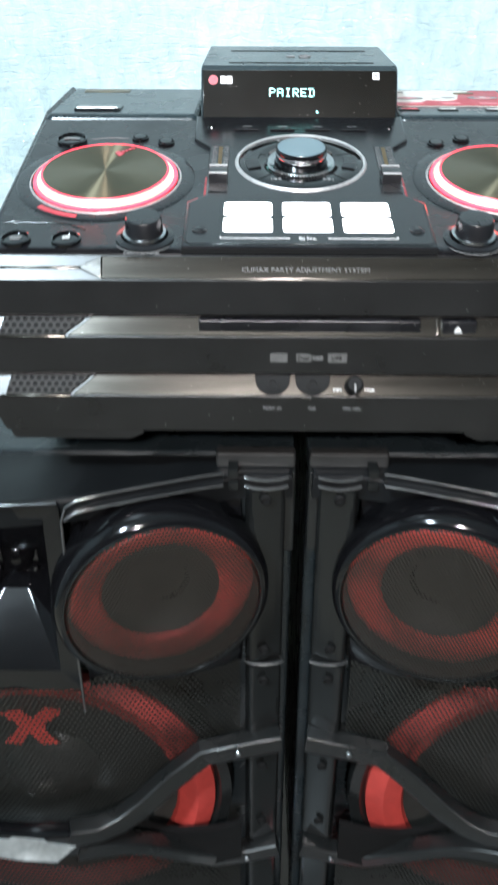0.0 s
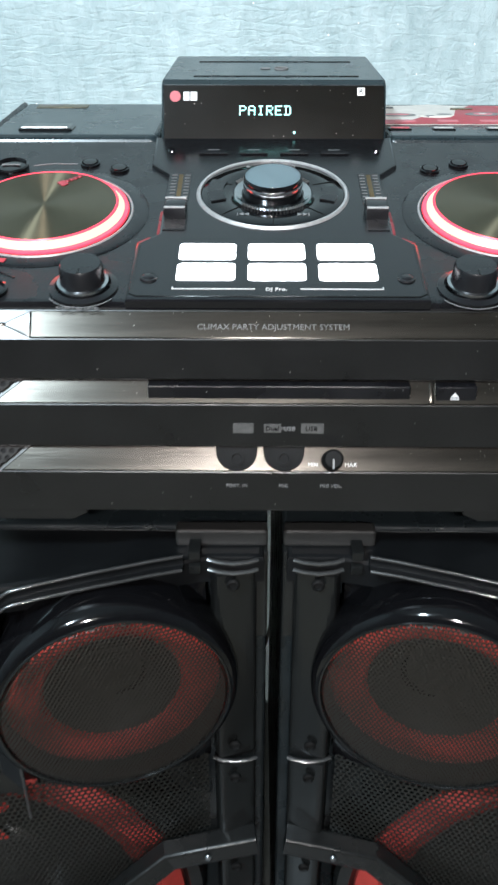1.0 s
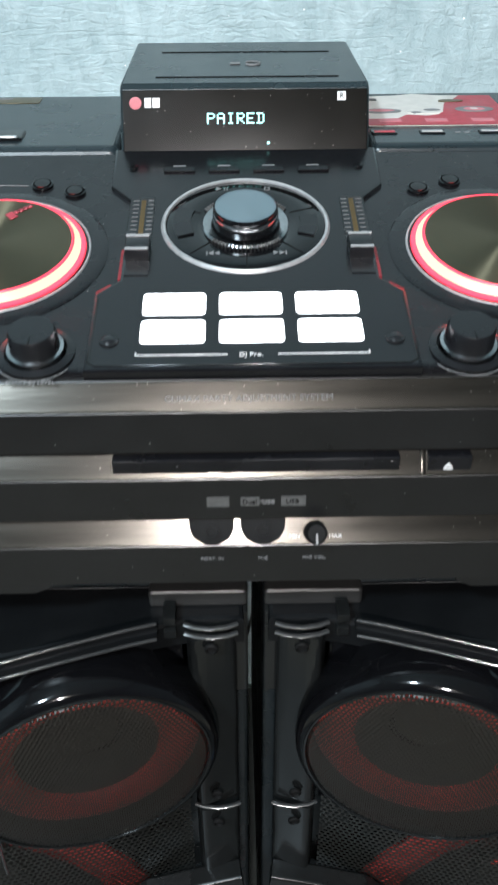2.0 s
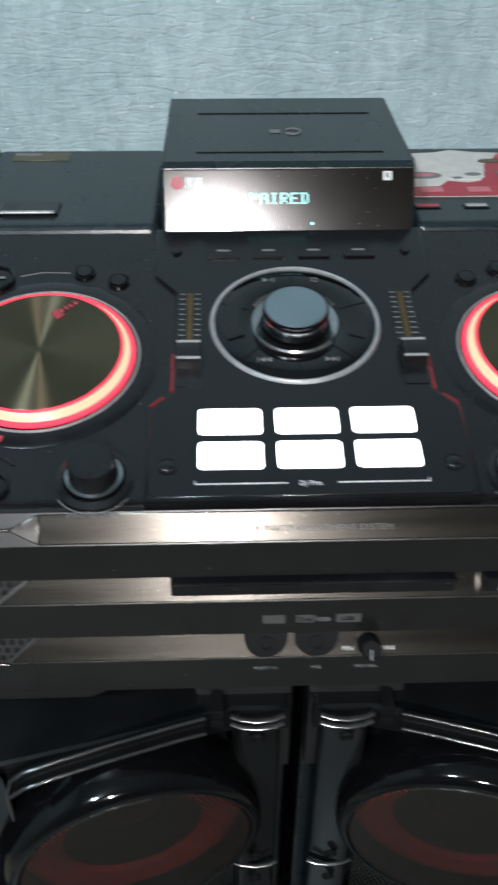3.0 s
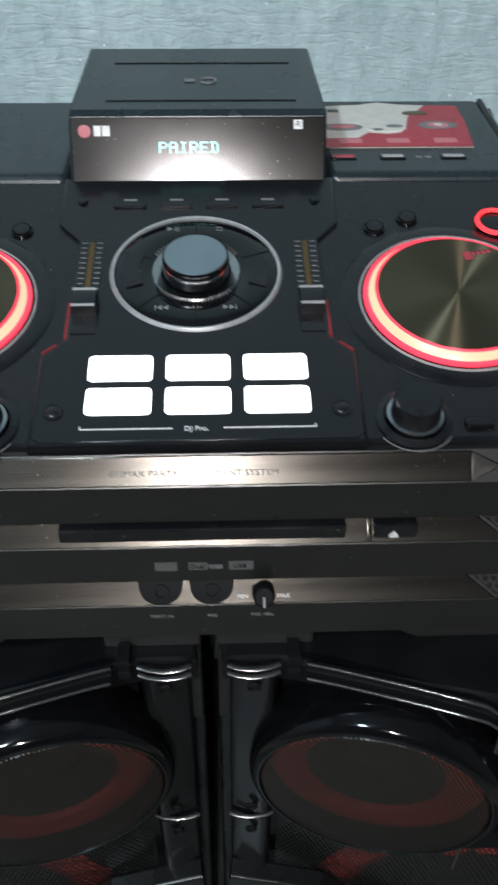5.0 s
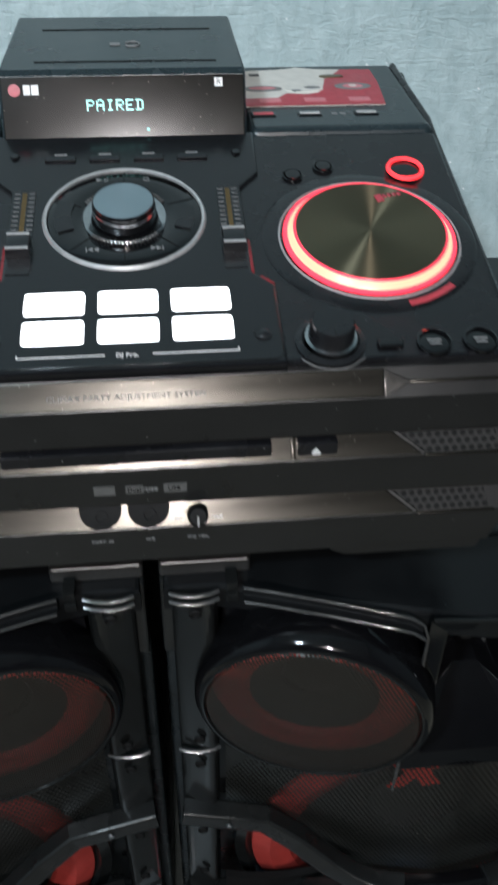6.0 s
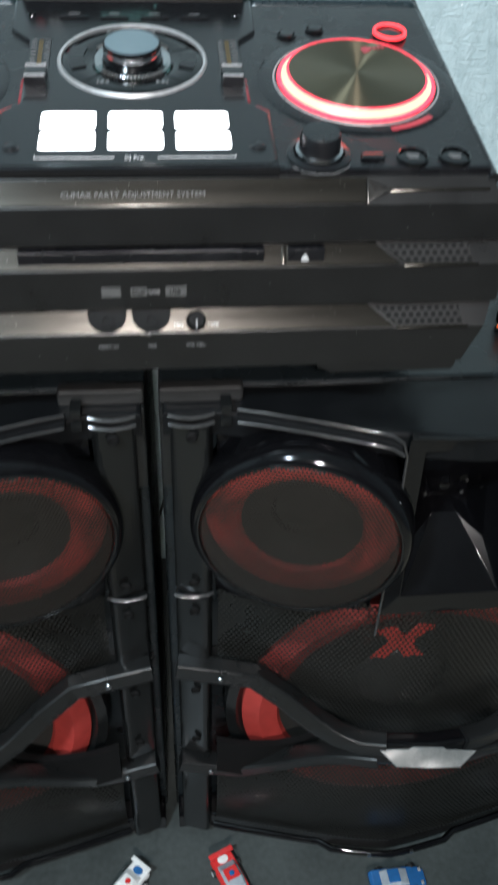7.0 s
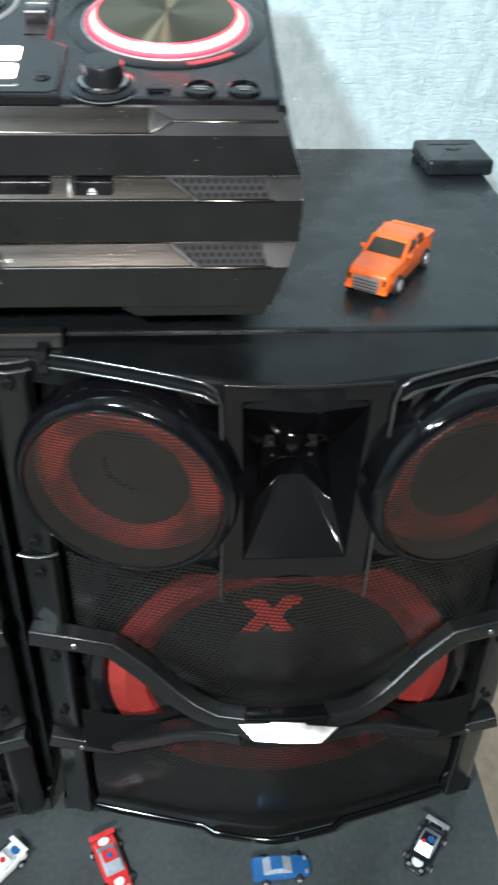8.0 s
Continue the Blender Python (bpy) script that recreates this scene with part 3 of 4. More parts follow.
        for k in range(6):
            bm.faces.new((mouth[k], mouth[(k + 1) % 6], deep[(k + 1) % 6], deep[k]))
        bm.faces.new(deep)
        bmesh.ops.recalc_face_normals(bm, faces=bm.faces)
        bmesh.ops.bevel(bm, geom=[e for e in bm.edges if len(e.link_faces) == 2], offset=0.0007, segments=2, affect="EDGES", profile=0.5)
        return bm
    part("horn", horn(), M_GLOSS, sp, "glossy black faceted horn", T)
    part("horn_throat", lathe([(0.0, 0.014), (0.006, 0.013), (0.013, 0.008), (0.018, 0.0)], 9, squash=1.2), M_GLOSS, sp, "faceted phase plug", T @ pose(0, 0.735, 1.076, 90))
    # Beads added to give the sparkles that the plug's facets reflect.
    for k in range(7):
        a = radians(-30 + 40 * k)
        part("throat_sparkle", lathe([(0.0, 0.0026), (0.0018, 0.0018), (0.0026, 0.0)], 8), M_LIP, sp, "", T @ pose(0.0225 * math.cos(a), 0.728, 1.074 + 0.024 * math.sin(a), 90))
    part("horn_lip", sweep([(-0.073, 0.648, 1.201), (-0.04, 0.646, 1.200), (0, 0.645, 1.1995), (0.04, 0.646, 1.200), (0.073, 0.648, 1.201)], 0.004, 0.004), M_COL, sp, "", T)
    # bright plates on the top, at both ends
    for s in (-1, 1):
        part("top_plate", box(s * 0.2525 - 0.0385, s * 0.2525 + 0.0385, 0.716, 0.731, TOP_Z - 0.003, TOP_Z + 0.0135, 0.003, 3), M_PLATE, sp, "grey metal plate", T)
        part("end_bar", box(s * 0.2855 - 0.0055, s * 0.2855 + 0.0055, 0.712, 0.732, 1.10, TOP_Z - 0.005, 0.002), M_ARM, sp, "grey upright bar", T)
    return sp


right_speaker = loudspeaker()
left_speaker = copy_thing(right_speaker, pose(2 * 0.0455 - SX, 0.95, TABLE_Z))

# ---- the head unit ----
CX, HALF = 0.0435, 0.270
SLOPE = math.degrees(math.atan(0.2))
DECK = pose(CX, 0.705, 1.415, SLOPE)


def half_width(z):
    if z > 1.32:
        return 0.271 + 0.018 * min(1, max(0, (1.415 - z) / 0.055))
    return 0.289 - 0.026 * (1.32 - z) / 0.07



unit = thing("mini_system", pose(CX, 0.92, TOP_Z), "black hi-fi head unit with lit jog wheels on two loudspeakers", "hi-fi system")
FRONT = [(0.7020, 1.4137), (0.6891, 1.3970), (0.6885, 1.3672), (0.6936, 1.3640), (0.6824, 1.3492), (0.6832, 1.3152), (0.6896, 1.3115), (0.6777, 1.2952), (0.6795, 1.2600), (0.7000, 1.2540)]
BACK = [(0.74, 1.250), (1.146, 1.250), (1.146, 1.468), (0.980, 1.462)]


def shell():
    bm = bmesh.new()
    prof = FRONT + BACK
    rows = []
    for y, z in prof:
        h = half_width(z) if y < 1.1 else 0.284 - 0.001 * (z - 1.25) / 0.218
        rows.append([bm.verts.new((CX + h * k, y, z)) for k in (-1, -0.5, 0, 0.5, 1)])
    n = len(rows)
    for i in range(n):
        a, b = rows[i], rows[(i + 1) % n]
        for k in range(4):
            bm.faces.new((a[k], b[k], b[k + 1], a[k + 1]))
    bm.faces.new([r[0] for r in rows][::-1])
    bm.faces.new([r[4] for r in rows])
    bmesh.ops.recalc_face_normals(bm, faces=bm.faces)
    return bm


part("body", shell(), M_FRONT, unit, "dark plastic body", smooth=15)
for s in (-1, 1):
    o = [(s * 0.2630, 1.2545), (s * 0.2600, 1.2500), (s * 0.1560, 1.2500), (s * 0.1440, 1.2560), (s * 0.1440, 1.2660), (s * 0.2640, 1.2660)]
    part("skirt", prism(o if s < 0 else o[::-1], 0.006, 0.001, -0.010), M_FRONT, unit, "", pose(CX, 0.6865, 0, 90))
part("base", box(CX - 0.24, CX + 0.24, 0.775, 1.12, TOP_Z + 0.002, 1.25, 0.004), M_DARK, unit)
for fx in (-0.2, 0.2):
    for fy in (0.80, 1.10):
        part("foot", lathe([(0.0, 0.0), (0.016, 0.0), (0.018, 0.004), (0.018, 0.012)], 20), M_RUB, unit, "", pose(CX + fx, fy, TOP_Z))
part("deck_plate", prism([(-HALF, 0.0), (HALF, 0.0), (HALF, 0.272), (-HALF, 0.272)], 0.0045, 0.003, -0.004), M_DECK, unit, "satin black control deck", DECK)
for s in (-1, 1):
    x0, x1 = sorted((s * 0.106, s * 0.271))
    part("top_cover", box(CX + x0, CX + x1, 0.974, 1.150, 1.452, 1.4765, 0.0085, 5), M_TOP, unit, "smooth black top cover")
    # dark side rails
    part("side_rail", sweep([(CX + s * 0.271, 0.70, 1.411), (CX + s * 0.271, 0.98, 1.465), (CX + s * 0.271, 1.0, 1.470), (CX + s * 0.271, 1.146, 1.472)], 0.008, 0.012), M_DECK, unit)

# bright bands across the front
def strip(name, outline, lo, hi, material, parent, label="", lift=0.0016):
    """A thin plate on the sloping face between two (y, z) lines. outline: (x, 0 to 1 upward)."""
    a, b = Vector((0, *lo)), Vector((0, *hi))
    up = (b - a).normalized()
    nrm = Vector((1, 0, 0)).cross(up)
    m = Matrix.Translation(Vector((CX, 0, 0)) + a) @ Matrix(((1, 0, 0, 0), (0, up.y, nrm.y, 0), (0, up.z, nrm.z, 0), (0, 0, 0, 1)))
    size = (b - a).length
    return part(name, prism([(x, t * size) for x, t in outline], lift, 0.0009, -0.001), material, parent, label, m), m, size


band, BAND, bs = strip("front_band", [(-0.172, 0.04), (0.172, 0.04), (0.172, 0.96), (-0.172, 0.96)], FRONT[1], FRONT[0], M_STRIPE, unit, "brushed dark metal band")
for s in (-1, 1):
    o = [(s * 0.172, 0.04), (s * 0.190, 0.45), (s * 0.190, 0.55), (s * 0.172, 0.96)]
    strip("band_tip", o if s > 0 else o[::-1], FRONT[1], FRONT[0], M_TIP, unit, "pointed tip, toned lighter as if catching light")
    o = [(s * 0.190, 0.44), (s * 0.268, 0.44), (s * 0.268, 0.56), (s * 0.190, 0.56)]
    strip("band_line", o if s > 0 else o[::-1], FRONT[1], FRONT[0], M_STRIPE, unit)
words("CLIMAX PARTY ADJUSTMENT SYSTEM", 0.0056, M_ICON, band, BAND @ pose(-0.003, bs * 0.42, 0.0017), wide=1.12)
for i, (lo, hi) in enumerate(((FRONT[4], FRONT[3]), (FRONT[7], FRONT[6]))):
    left, right = -0.182, 0.182
    st, SM, ss = strip("front_strip", [(left - 0.022, 0.04), (right + 0.022, 0.04), (right, 0.98), (left, 0.98)], lo, hi, M_STRIPE, unit, "brushed dark metal strip")
    for s in (-1, 1):
        o = [(s * 0.207, 0.05), (s * 0.262, 0.05), (s * 0.258, 0.95), (s * 0.186, 0.95)]
        strip("vent_hollow", o if s > 0 else o[::-1], lo, hi, M_DARK, unit, "", 0.0006)
        strip("vent_mesh", o if s > 0 else o[::-1], lo, hi, M_VENT, unit, "perforated vent", 0.0022)
        strip("vent_sill", [(min(s * 0.205, s * 0.266), -0.06), (max(s * 0.205, s * 0.266), -0.06), (max(s * 0.205, s * 0.266), 0.04), (min(s * 0.205, s * 0.266), 0.04)], lo, hi, M_STRIPE, unit, "", 0.002)
    if i == 0:
        part("disc_tray", box(CX - 0.092, CX + 0.095, 0.6840, 0.700, 1.3502, 1.3640, 0.0010), M_DECK, unit, "black disc tray door")
        eb = part("eject_button", box(CX + 0.113, CX + 0.142, 0.6836, 0.700, 1.3504, 1.3640, 0.0012), M_DECK, unit, "small eject button")
        EM, es = pose(CX, 0.6886, 1.3504, 90), 0.0136
        part("symbol", prism([(0.1235, es * 0.42), (0.1295, es * 0.42), (0.1265, es * 0.68)], 0.0056), M_WHITE, eb, "", EM)
        bars([(0.1235, 0.1295, es * 0.28, es * 0.35)], M_WHITE, eb, EM @ pose(0, 0, 0.0052), "symbol")
        strip("tray_glint", [(0.1085, 0.1), (0.112, 0.1), (0.112, 0.95), (0.1085, 0.95)], lo, hi, M_STRIPE, unit, "", 0.003)
    else:
        for jx in (-0.029, 0.006):
            jk = part("jack_recess", prism([(jx + 0.0155 * math.cos(a * math.pi / 12), ss * 0.97 - 0.0185 * abs(math.sin(a * math.pi / 12)) ** 0.7) for a in range(13)][::-1], 0.0025, 0.0006), M_DARK, unit, "black jack socket recess", SM)
            part("jack_ring", lathe([(0.0055, 0.0), (0.0055, 0.002), (0.0035, 0.002), (0.003, -0.002), (0.0, -0.002)], 20), M_DARK, jk, "dark jack ring", SM @ pose(jx, ss * 0.52, 0.0026))
        kb = part("mic_knob", lathe([(0.0, 0.016), (0.006, 0.016), (0.0075, 0.014), (0.008, 0.0)], 20), M_DARK, unit, "small black microphone level knob", SM @ pose(0.0415, ss * 0.45, 0.001))
        part("pointer", box(-0.0007, 0.0007, -0.007, 0.0, 0.0155, 0.0166), M_GREY, kb, "", SM @ pose(0.0415, ss * 0.45, 0.001))
        words("MIN", 0.0042, M_WHITE, unit, SM @ pose(0.0275, ss * 0.3, 0.0016))
        words("MAX", 0.0042, M_WHITE, unit, SM @ pose(0.0555, ss * 0.3, 0.0016))
IC = Matrix.Translation((CX, 0.6828, 1.3305)) @ pose(0, 0, 0, 91)
bars([(-0.0315, -0.0165, -0.004, 0.004)], M_ICON, unit, IC, "disc_symbol", 0.0006)
bars([(-0.009, 0.0035, -0.0035, 0.0035), (0.0035, 0.014, -0.001, 0.001)], M_ICON, unit, IC, "usb_symbol", 0.0006)
bars([(0.018, 0.0345, -0.004, 0.004)], M_ICON, unit, IC, "usb_symbol", 0.0006)
words("Dual", 0.0052, M_DARK, unit, IC @ pose(-0.003, 0, 0.0008))
words("USB", 0.005, M_GREY, unit, IC @ pose(0.0095, 0, 0.0012))
words("USB", 0.0052, M_DARK, unit, IC @ pose(0.0255, 0, 0.0008))
JT = Matrix.Translation((CX, 0.6786, 1.2835)) @ pose(0, 0, 0, 92)
for tx, tt in ((-0.029, "PORT. IN"), (0.006, "MIC"), (0.0415, "MIC VOL.")):
    words(tt, 0.004, M_GREY, unit, JT @ pose(tx, 0, 0.0006))

# console in the middle of the deck
half = [(0.106, -0.003), (0.1065, 0.074), (0.0905, 0.090), (0.0905, 0.194), (0.107, 0.214), (0.1085, 0.272)]
console = part("console", prism(half + [(-x, v) for x, v in half[::-1]], 0.0085, 0.0022), M_CONS, unit, "glossy black centre console", DECK)
# Thin glossy bead, added to draw the highlight along the console's bevel.
rim = [(0.1035, 0.070), (0.1035, 0.004), (0.0985, 0.0005)]
part("console_highlight", sweep([(x, v, 0.0086) for x, v in rim] + [(-x, v, 0.0086) for x, v in rim[::-1]], 0.0016, 0.0012), M_COL, console, "thin bead for the bevel highlight", DECK)
for s in (-1, 1):
    part("red_accent", box(s * 0.0912 - 0.0010, s * 0.0912 + 0.0010, 0.092, 0.128, 0.004, 0.0072), M_REDD, console, "red side strip", DECK)
    part("red_accent", box(s * 0.101 - 0.006, s * 0.101 + 0.006, 0.0815, 0.0835, 0.004, 0.0066), M_REDD, console, "", DECK @ Matrix.Translation((s * 0.101, 0.0825, 0)) @ pose(0, 0, 0, 0, 0, -s * 43) @ Matrix.Translation((-s * 0.101, -0.0825, 0)))
for r in range(2):
    for c in range(3):
        u0, v0 = -0.0725 + c * 0.0512, 0.0215 + r * 0.0288
        bm = prism(rounded(u0, u0 + 0.0422, v0, v0 + 0.0226, 0.0032), 0.0094, 0.0006, 0.007)
        part("pad", bm, M_PAD, console, "lit white drum pad", DECK)
CT = DECK @ pose(0, 0, 0.0087)
for s_ in (-1, 1):
    x0, x1 = sorted((s_ * 0.016, s_ * 0.074))
    e0, e1 = sorted((s_ * 0.0737, s_ * 0.0745))
    bars([(x0, x1, 0.0095, 0.0103), (e0, e1, 0.0097, 0.0125)], M_WHITE, console, CT, "bracket_print", 0.0003)
words("DJ Pro.", 0.0052, M_WHITE, console, CT @ pose(-0.001, 0.0095, 0))
for s in (-1, 1):
    part("round_button", lathe([(0.0, 0.0018), (0.0035, 0.0018), (0.0045, 0.001), (0.006, 0.0012), (0.0065, 0.0)], 20), M_DECK, console, "", CT @ pose(s * 0.092, 0.0245, 0))
# dial
DI = DECK @ pose(-0.002, 0.158, 0.0070) @ Matrix.Diagonal((0.96, 0.96, 1, 1))
dial = part("dial", lathe([(0.0, 0.0015), (0.034, 0.0015), (0.036, 0.003), (0.060, 0.003), (0.062, 0.0015)], 72), M_GLOSS, console, "round glossy control ring", DI)
part("chrome_ring", lathe([(0.0615, 0.0), (0.0622, 0.0032), (0.0640, 0.0036), (0.0655, 0.0020), (0.066, 0.0)], 96), M_RING, dial, "satin chrome ring", DI)
for a in (20, 90, 160, 225, 270, 315):
    bars([(0.037, 0.060, -0.0003, 0.0003)], M_DARK, dial, DI @ pose(0, 0, 0.0031, 0, 0, a), "gap", 0.0003)
tk = bmesh.new()
for a in list(range(30, 66, 5)) + list(range(115, 151, 5)) + list(range(225, 316, 5)):
    q = box(0.0335, 0.0365, -0.0005, 0.0005, 0.002, 0.0042)
    q.transform(pose(0, 0, 0, 0, 0, a).to_3x3().to_4x4())
    tmp = bpy.data.meshes.new("tmp")
    q.to_mesh(tmp)
    tk.from_mesh(tmp)
    bpy.data.meshes.remove(tmp)
    q.free()
tagged(part("tick_mark", tk, M_ICON, dial, "", DI), kind="stuff")
DT = DI @ pose(0, 0, 0.0033)
for sx in (-1, 1):
    tri = [(sx * 0.020, -0.0445), (sx * 0.020, -0.0395), (sx * 0.024, -0.042)]
    tri2 = [(sx * 0.0245, -0.0445), (sx * 0.0245, -0.0395), (sx * 0.0285, -0.042)]
    for q in (tri, tri2):
        part("skip_symbol", prism(q if sx < 0 else q[::-1], 0.0003), M_GREY, dial, "", DT)
    bars([(sx * 0.0295 - 0.0004, sx * 0.0295 + 0.0004, -0.0445, -0.0395)], M_GREY, dial, DT, "skip_symbol", 0.0002)
    part("mode_button", arc(0.0425, 0.056, -22 if sx > 0 else 158, 8 if sx > 0 else 202, 0.0012), M_DECK, dial, "", DT)
part("play_symbol", prism([(-0.023, 0.0455), (-0.0185, 0.048), (-0.023, 0.0505)], 0.0003), M_GREY, dial, "", DT)
bars([(-0.0165, -0.0158, 0.0455, 0.0505), (-0.0145, -0.0138, 0.0455, 0.0505)], M_GREY, dial, DT, "pause_symbol", 0.0002)
bars([(0.016, 0.0205, 0.0455, 0.0462), (0.016, 0.0205, 0.0495, 0.0502), (0.016, 0.0167, 0.0455, 0.0502), (0.0198, 0.0205, 0.0455, 0.0502)], M_GREY, dial, DT, "stop_symbol", 0.0002)
part("knob_seat", lathe([(0.0345, 0.0015), (0.033, 0.0030), (0.030, 0.0022), (0.027, 0.0015)], 64), M_CHROME, dial, "", DI)
kn = part("volume_knob", lathe([(0.0252, 0.002), (0.0250, 0.011), (0.0246, 0.0155), (0.0236, 0.0170)], 64), M_GLOSS, dial, "glossy volume knob", DI)
part("knob_cap", lathe([(0.0, 0.0170), (0.0226, 0.0170), (0.0238, 0.0166), (0.0241, 0.0154)], 64), M_KNOBTOP, kn, "brushed bluish metal cap", DI)
part("knob_skirt", lathe([(0.0247, 0.0125), (0.0252, 0.0120), (0.0255, 0.0090)], 64), M_CHROME, kn, "", DI)
# faders
for s in (-1, 1):
    F = CT @ pose(s * 0.0795, 0, 0)
    fd = part("fader", box(-0.0085, 0.0085, 0.094, 0.194, -0.001, 0.0006, 0.0004), M_DECK, console, "cross fader track", F)
    part("slot", box(-0.0018, 0.0018, 0.126, 0.190, 0.0004, 0.0010), M_SLOT, fd, "brass slot", F)
    bm = bmesh.new()
    for i in range(11):
        for q in (-1, 1):
            box(q * 0.0056 - 0.0022, q * 0.0056 + 0.0022, 0.133 + i * 0.0056, 0.1338 + i * 0.0056, 0.0004, 0.0010, bm=bm)
    tagged(part("scale_print", bm, M_GREY, fd, "", F), kind="stuff")
    cv = 0.121
    cp = part("fader_cap", prism([(-0.0085, cv - 0.010), (0.0085, cv - 0.010), (0.0085, cv + 0.009), (-0.0085, cv + 0.009)], 0.010, 0.002), M_DECK, fd, "black fader cap", F)
    for dv in (-0.0085, 0.0075):
        part("edge", box(-0.0083, 0.0083, cv + dv - 0.0010, cv + dv + 0.0010, 0.0094, 0.0108, 0.0004), M_RING, cp, "bright edge", F)
# source buttons under the display
for i, bx in enumerate((-0.054, -0.018, 0.018, 0.054)):
    bt = part("source_button", box(bx - 0.0125, bx + 0.0125, 0.232, 0.239, 0, 0.0018, 0.0006), M_CONS, console, "", CT)
    bars([(bx - 0.005, bx + 0.005, 0.2415, 0.2435)], M_GREY, bt, CT, "print", 0.0002)
for s in (-1, 1):
    part("small_button", lathe([(0.0, 0.002), (0.003, 0.002), (0.0042, 0.0)], 16), M_GLOSS, console, "", CT @ pose(s * 0.091, 0.24, 0))

# jog wheels, knobs and buttons on both wings
for s in (-1, 1):
    J = DECK @ pose(s * 0.185, 0.1275, 0.0040)
    jw = part("jog_wheel", lathe([(0.058, 0.0), (0.0815, 0.0), (0.083, 0.0008), (0.081, 0.0020), (0.069, 0.0018), (0.058, 0.0016)], 96), M_DECK, unit, "round black jog wheel base", J)
    part("edge_ring", lathe([(0.0690, 0.0016), (0.0692, 0.0028), (0.0702, 0.0028), (0.0708, 0.0016)], 96), M_RING, jw, "thin grey edge", J)
    part("glow_rim", lathe([(0.0672, 0.0024), (0.0668, 0.0038), (0.0620, 0.0044), (0.0612, 0.0040)], 96), M_JOGRIM, jw, "red glowing outer rim", J)
    part("glow_ring", lathe([(0.0640, 0.0036), (0.0606, 0.0076), (0.0588, 0.0088)], 96), M_JOG, jw, "bright red glowing ring", J)
    dk = part("jog_disc", lathe([(0.0, 0.0100), (0.0565, 0.0100), (0.0582, 0.0096), (0.0592, 0.0084)], 96), M_DISC, jw, "brushed dark metal disc", J)
    part("disc_edge", lathe([(0.0576, 0.0099), (0.0586, 0.0102), (0.0595, 0.0090)], 96), M_JOGRIM, dk, "", J)
    LG = J @ pose(0.012 if s < 0 else 0.018, 0.040, 0.0103, 0, 0, 42 if s < 0 else 14)
    bars([(-0.008, -0.002, -0.0055, 0.003), (-0.001, 0.002, -0.0018, 0.0022), (0.003, 0.006, -0.0018, 0.0022), (0.007, 0.010, -0.0018, 0.0022), (0.011, 0.014, -0.0018, 0.0022)], M_REDP, dk, LG, "red_mark", 0.0003)
    a0 = 228 if s < 0 else -78
    part("red_scale", arc(0.0750, 0.0800, a0, a0 + 30, 0.0028), M_REDP, jw, "red printed scale", J)
    K = DECK @ pose(s * 0.138, 0.018, 0.0045)
    kb = part("level_knob", lathe([(0.0245, 0.0), (0.0245, 0.0015), (0.020, 0.003), (0.019, 0.001)], 48), M_DECK, unit, "black level knob", K)
    part("collar", lathe([(0.0185, 0.0010), (0.0182, 0.0055), (0.0160, 0.006)], 48), M_CHROME, kb, "shiny collar", K)
    part("cap", lathe([(0.0160, 0.004), (0.0152, 0.0175), (0.0140, 0.0196), (0.0, 0.0200)], 48), M_DECK, kb, "", K)
    part("pointer", box(-0.0005, 0.0005, -0.0140, -0.008, 0.0193, 0.0204), M_COL, kb, "", K)
    if s < 0:
        words("SMART DJ LEVEL", 0.0042, M_GREY, unit, K @ pose(0, -0.0275, 0.0004))
    part("scale_arc", arc(0.0262, 0.0268, 215, 325, 0.0005), M_GREY, kb, "", K)
    for u, v, r in ((0.1625, 0.221, 0.0085), (0.1355, 0.210, 0.0085)):
        part("round_button", lathe([(r, 0.0), (r, 0.002), (r * 0.86, 0.0026), (r * 0.8, 0.001), (r * 0.72, 0.003), (0.0, 0.0034)], 28), M_GLOSS, unit, "small round button", DECK @ pose(s * u, v, 0.0045))
    sb = part("sound_button", lathe([(0.0150, 0.0), (0.0150, 0.003), (0.0135, 0.004), (0.0125, 0.002), (0.0, 0.0030)], 36), M_GLOSS, unit, "round sound button", DECK @ pose(s * 0.2305, 0.213, 0.0045))
    if s > 0:
        part("lit_ring", lathe([(0.0158, 0.0025), (0.0150, 0.0048), (0.0132, 0.0050), (0.0125, 0.0028)], 40), M_LED, sb, "red lit ring", DECK @ pose(s * 0.2305, 0.213, 0.0045))
    else:
        bars([(-0.008, 0.008, -0.0012, 0.0012)], M_GREY, sb, DECK @ pose(-0.2305, 0.213, 0.008), "print", 0.0002)
        part("guide_line", sweep([(-0.212, 0.218, 0.0046), (-0.195, 0.2225, 0.0046), (-0.174, 0.2215, 0.0046)], 0.0008, 0.0008), M_GREY, unit, "", DECK)
for u in (-0.2035, -0.246, 0.210, 0.243):
    rb = part("round_button", lathe([(0.0125, 0.0), (0.0125, 0.0025), (0.011, 0.0032), (0.0102, 0.0012), (0.0, 0.0024)], 32), M_GLOSS, unit, "round black button", DECK @ pose(u, 0.012, 0.0045))
    if u == -0.2035:
        words("JUKE\nBOX", 0.0030, M_WHITE, rb, DECK @ pose(u, 0.013, 0.0072))
    else:
        bars([(-0.005, 0.005, 0.0008, 0.0022), (-0.004, 0.004, -0.0026, -0.0012)], M_GREY, rb, DECK @ pose(u, 0.012, 0.0070), "print", 0.0002)
part("flat_button", box(0.170, 0.188, 0.008, 0.017, 0.0045, 0.0075, 0.002, 3), M_GLOSS, unit, "", DECK)
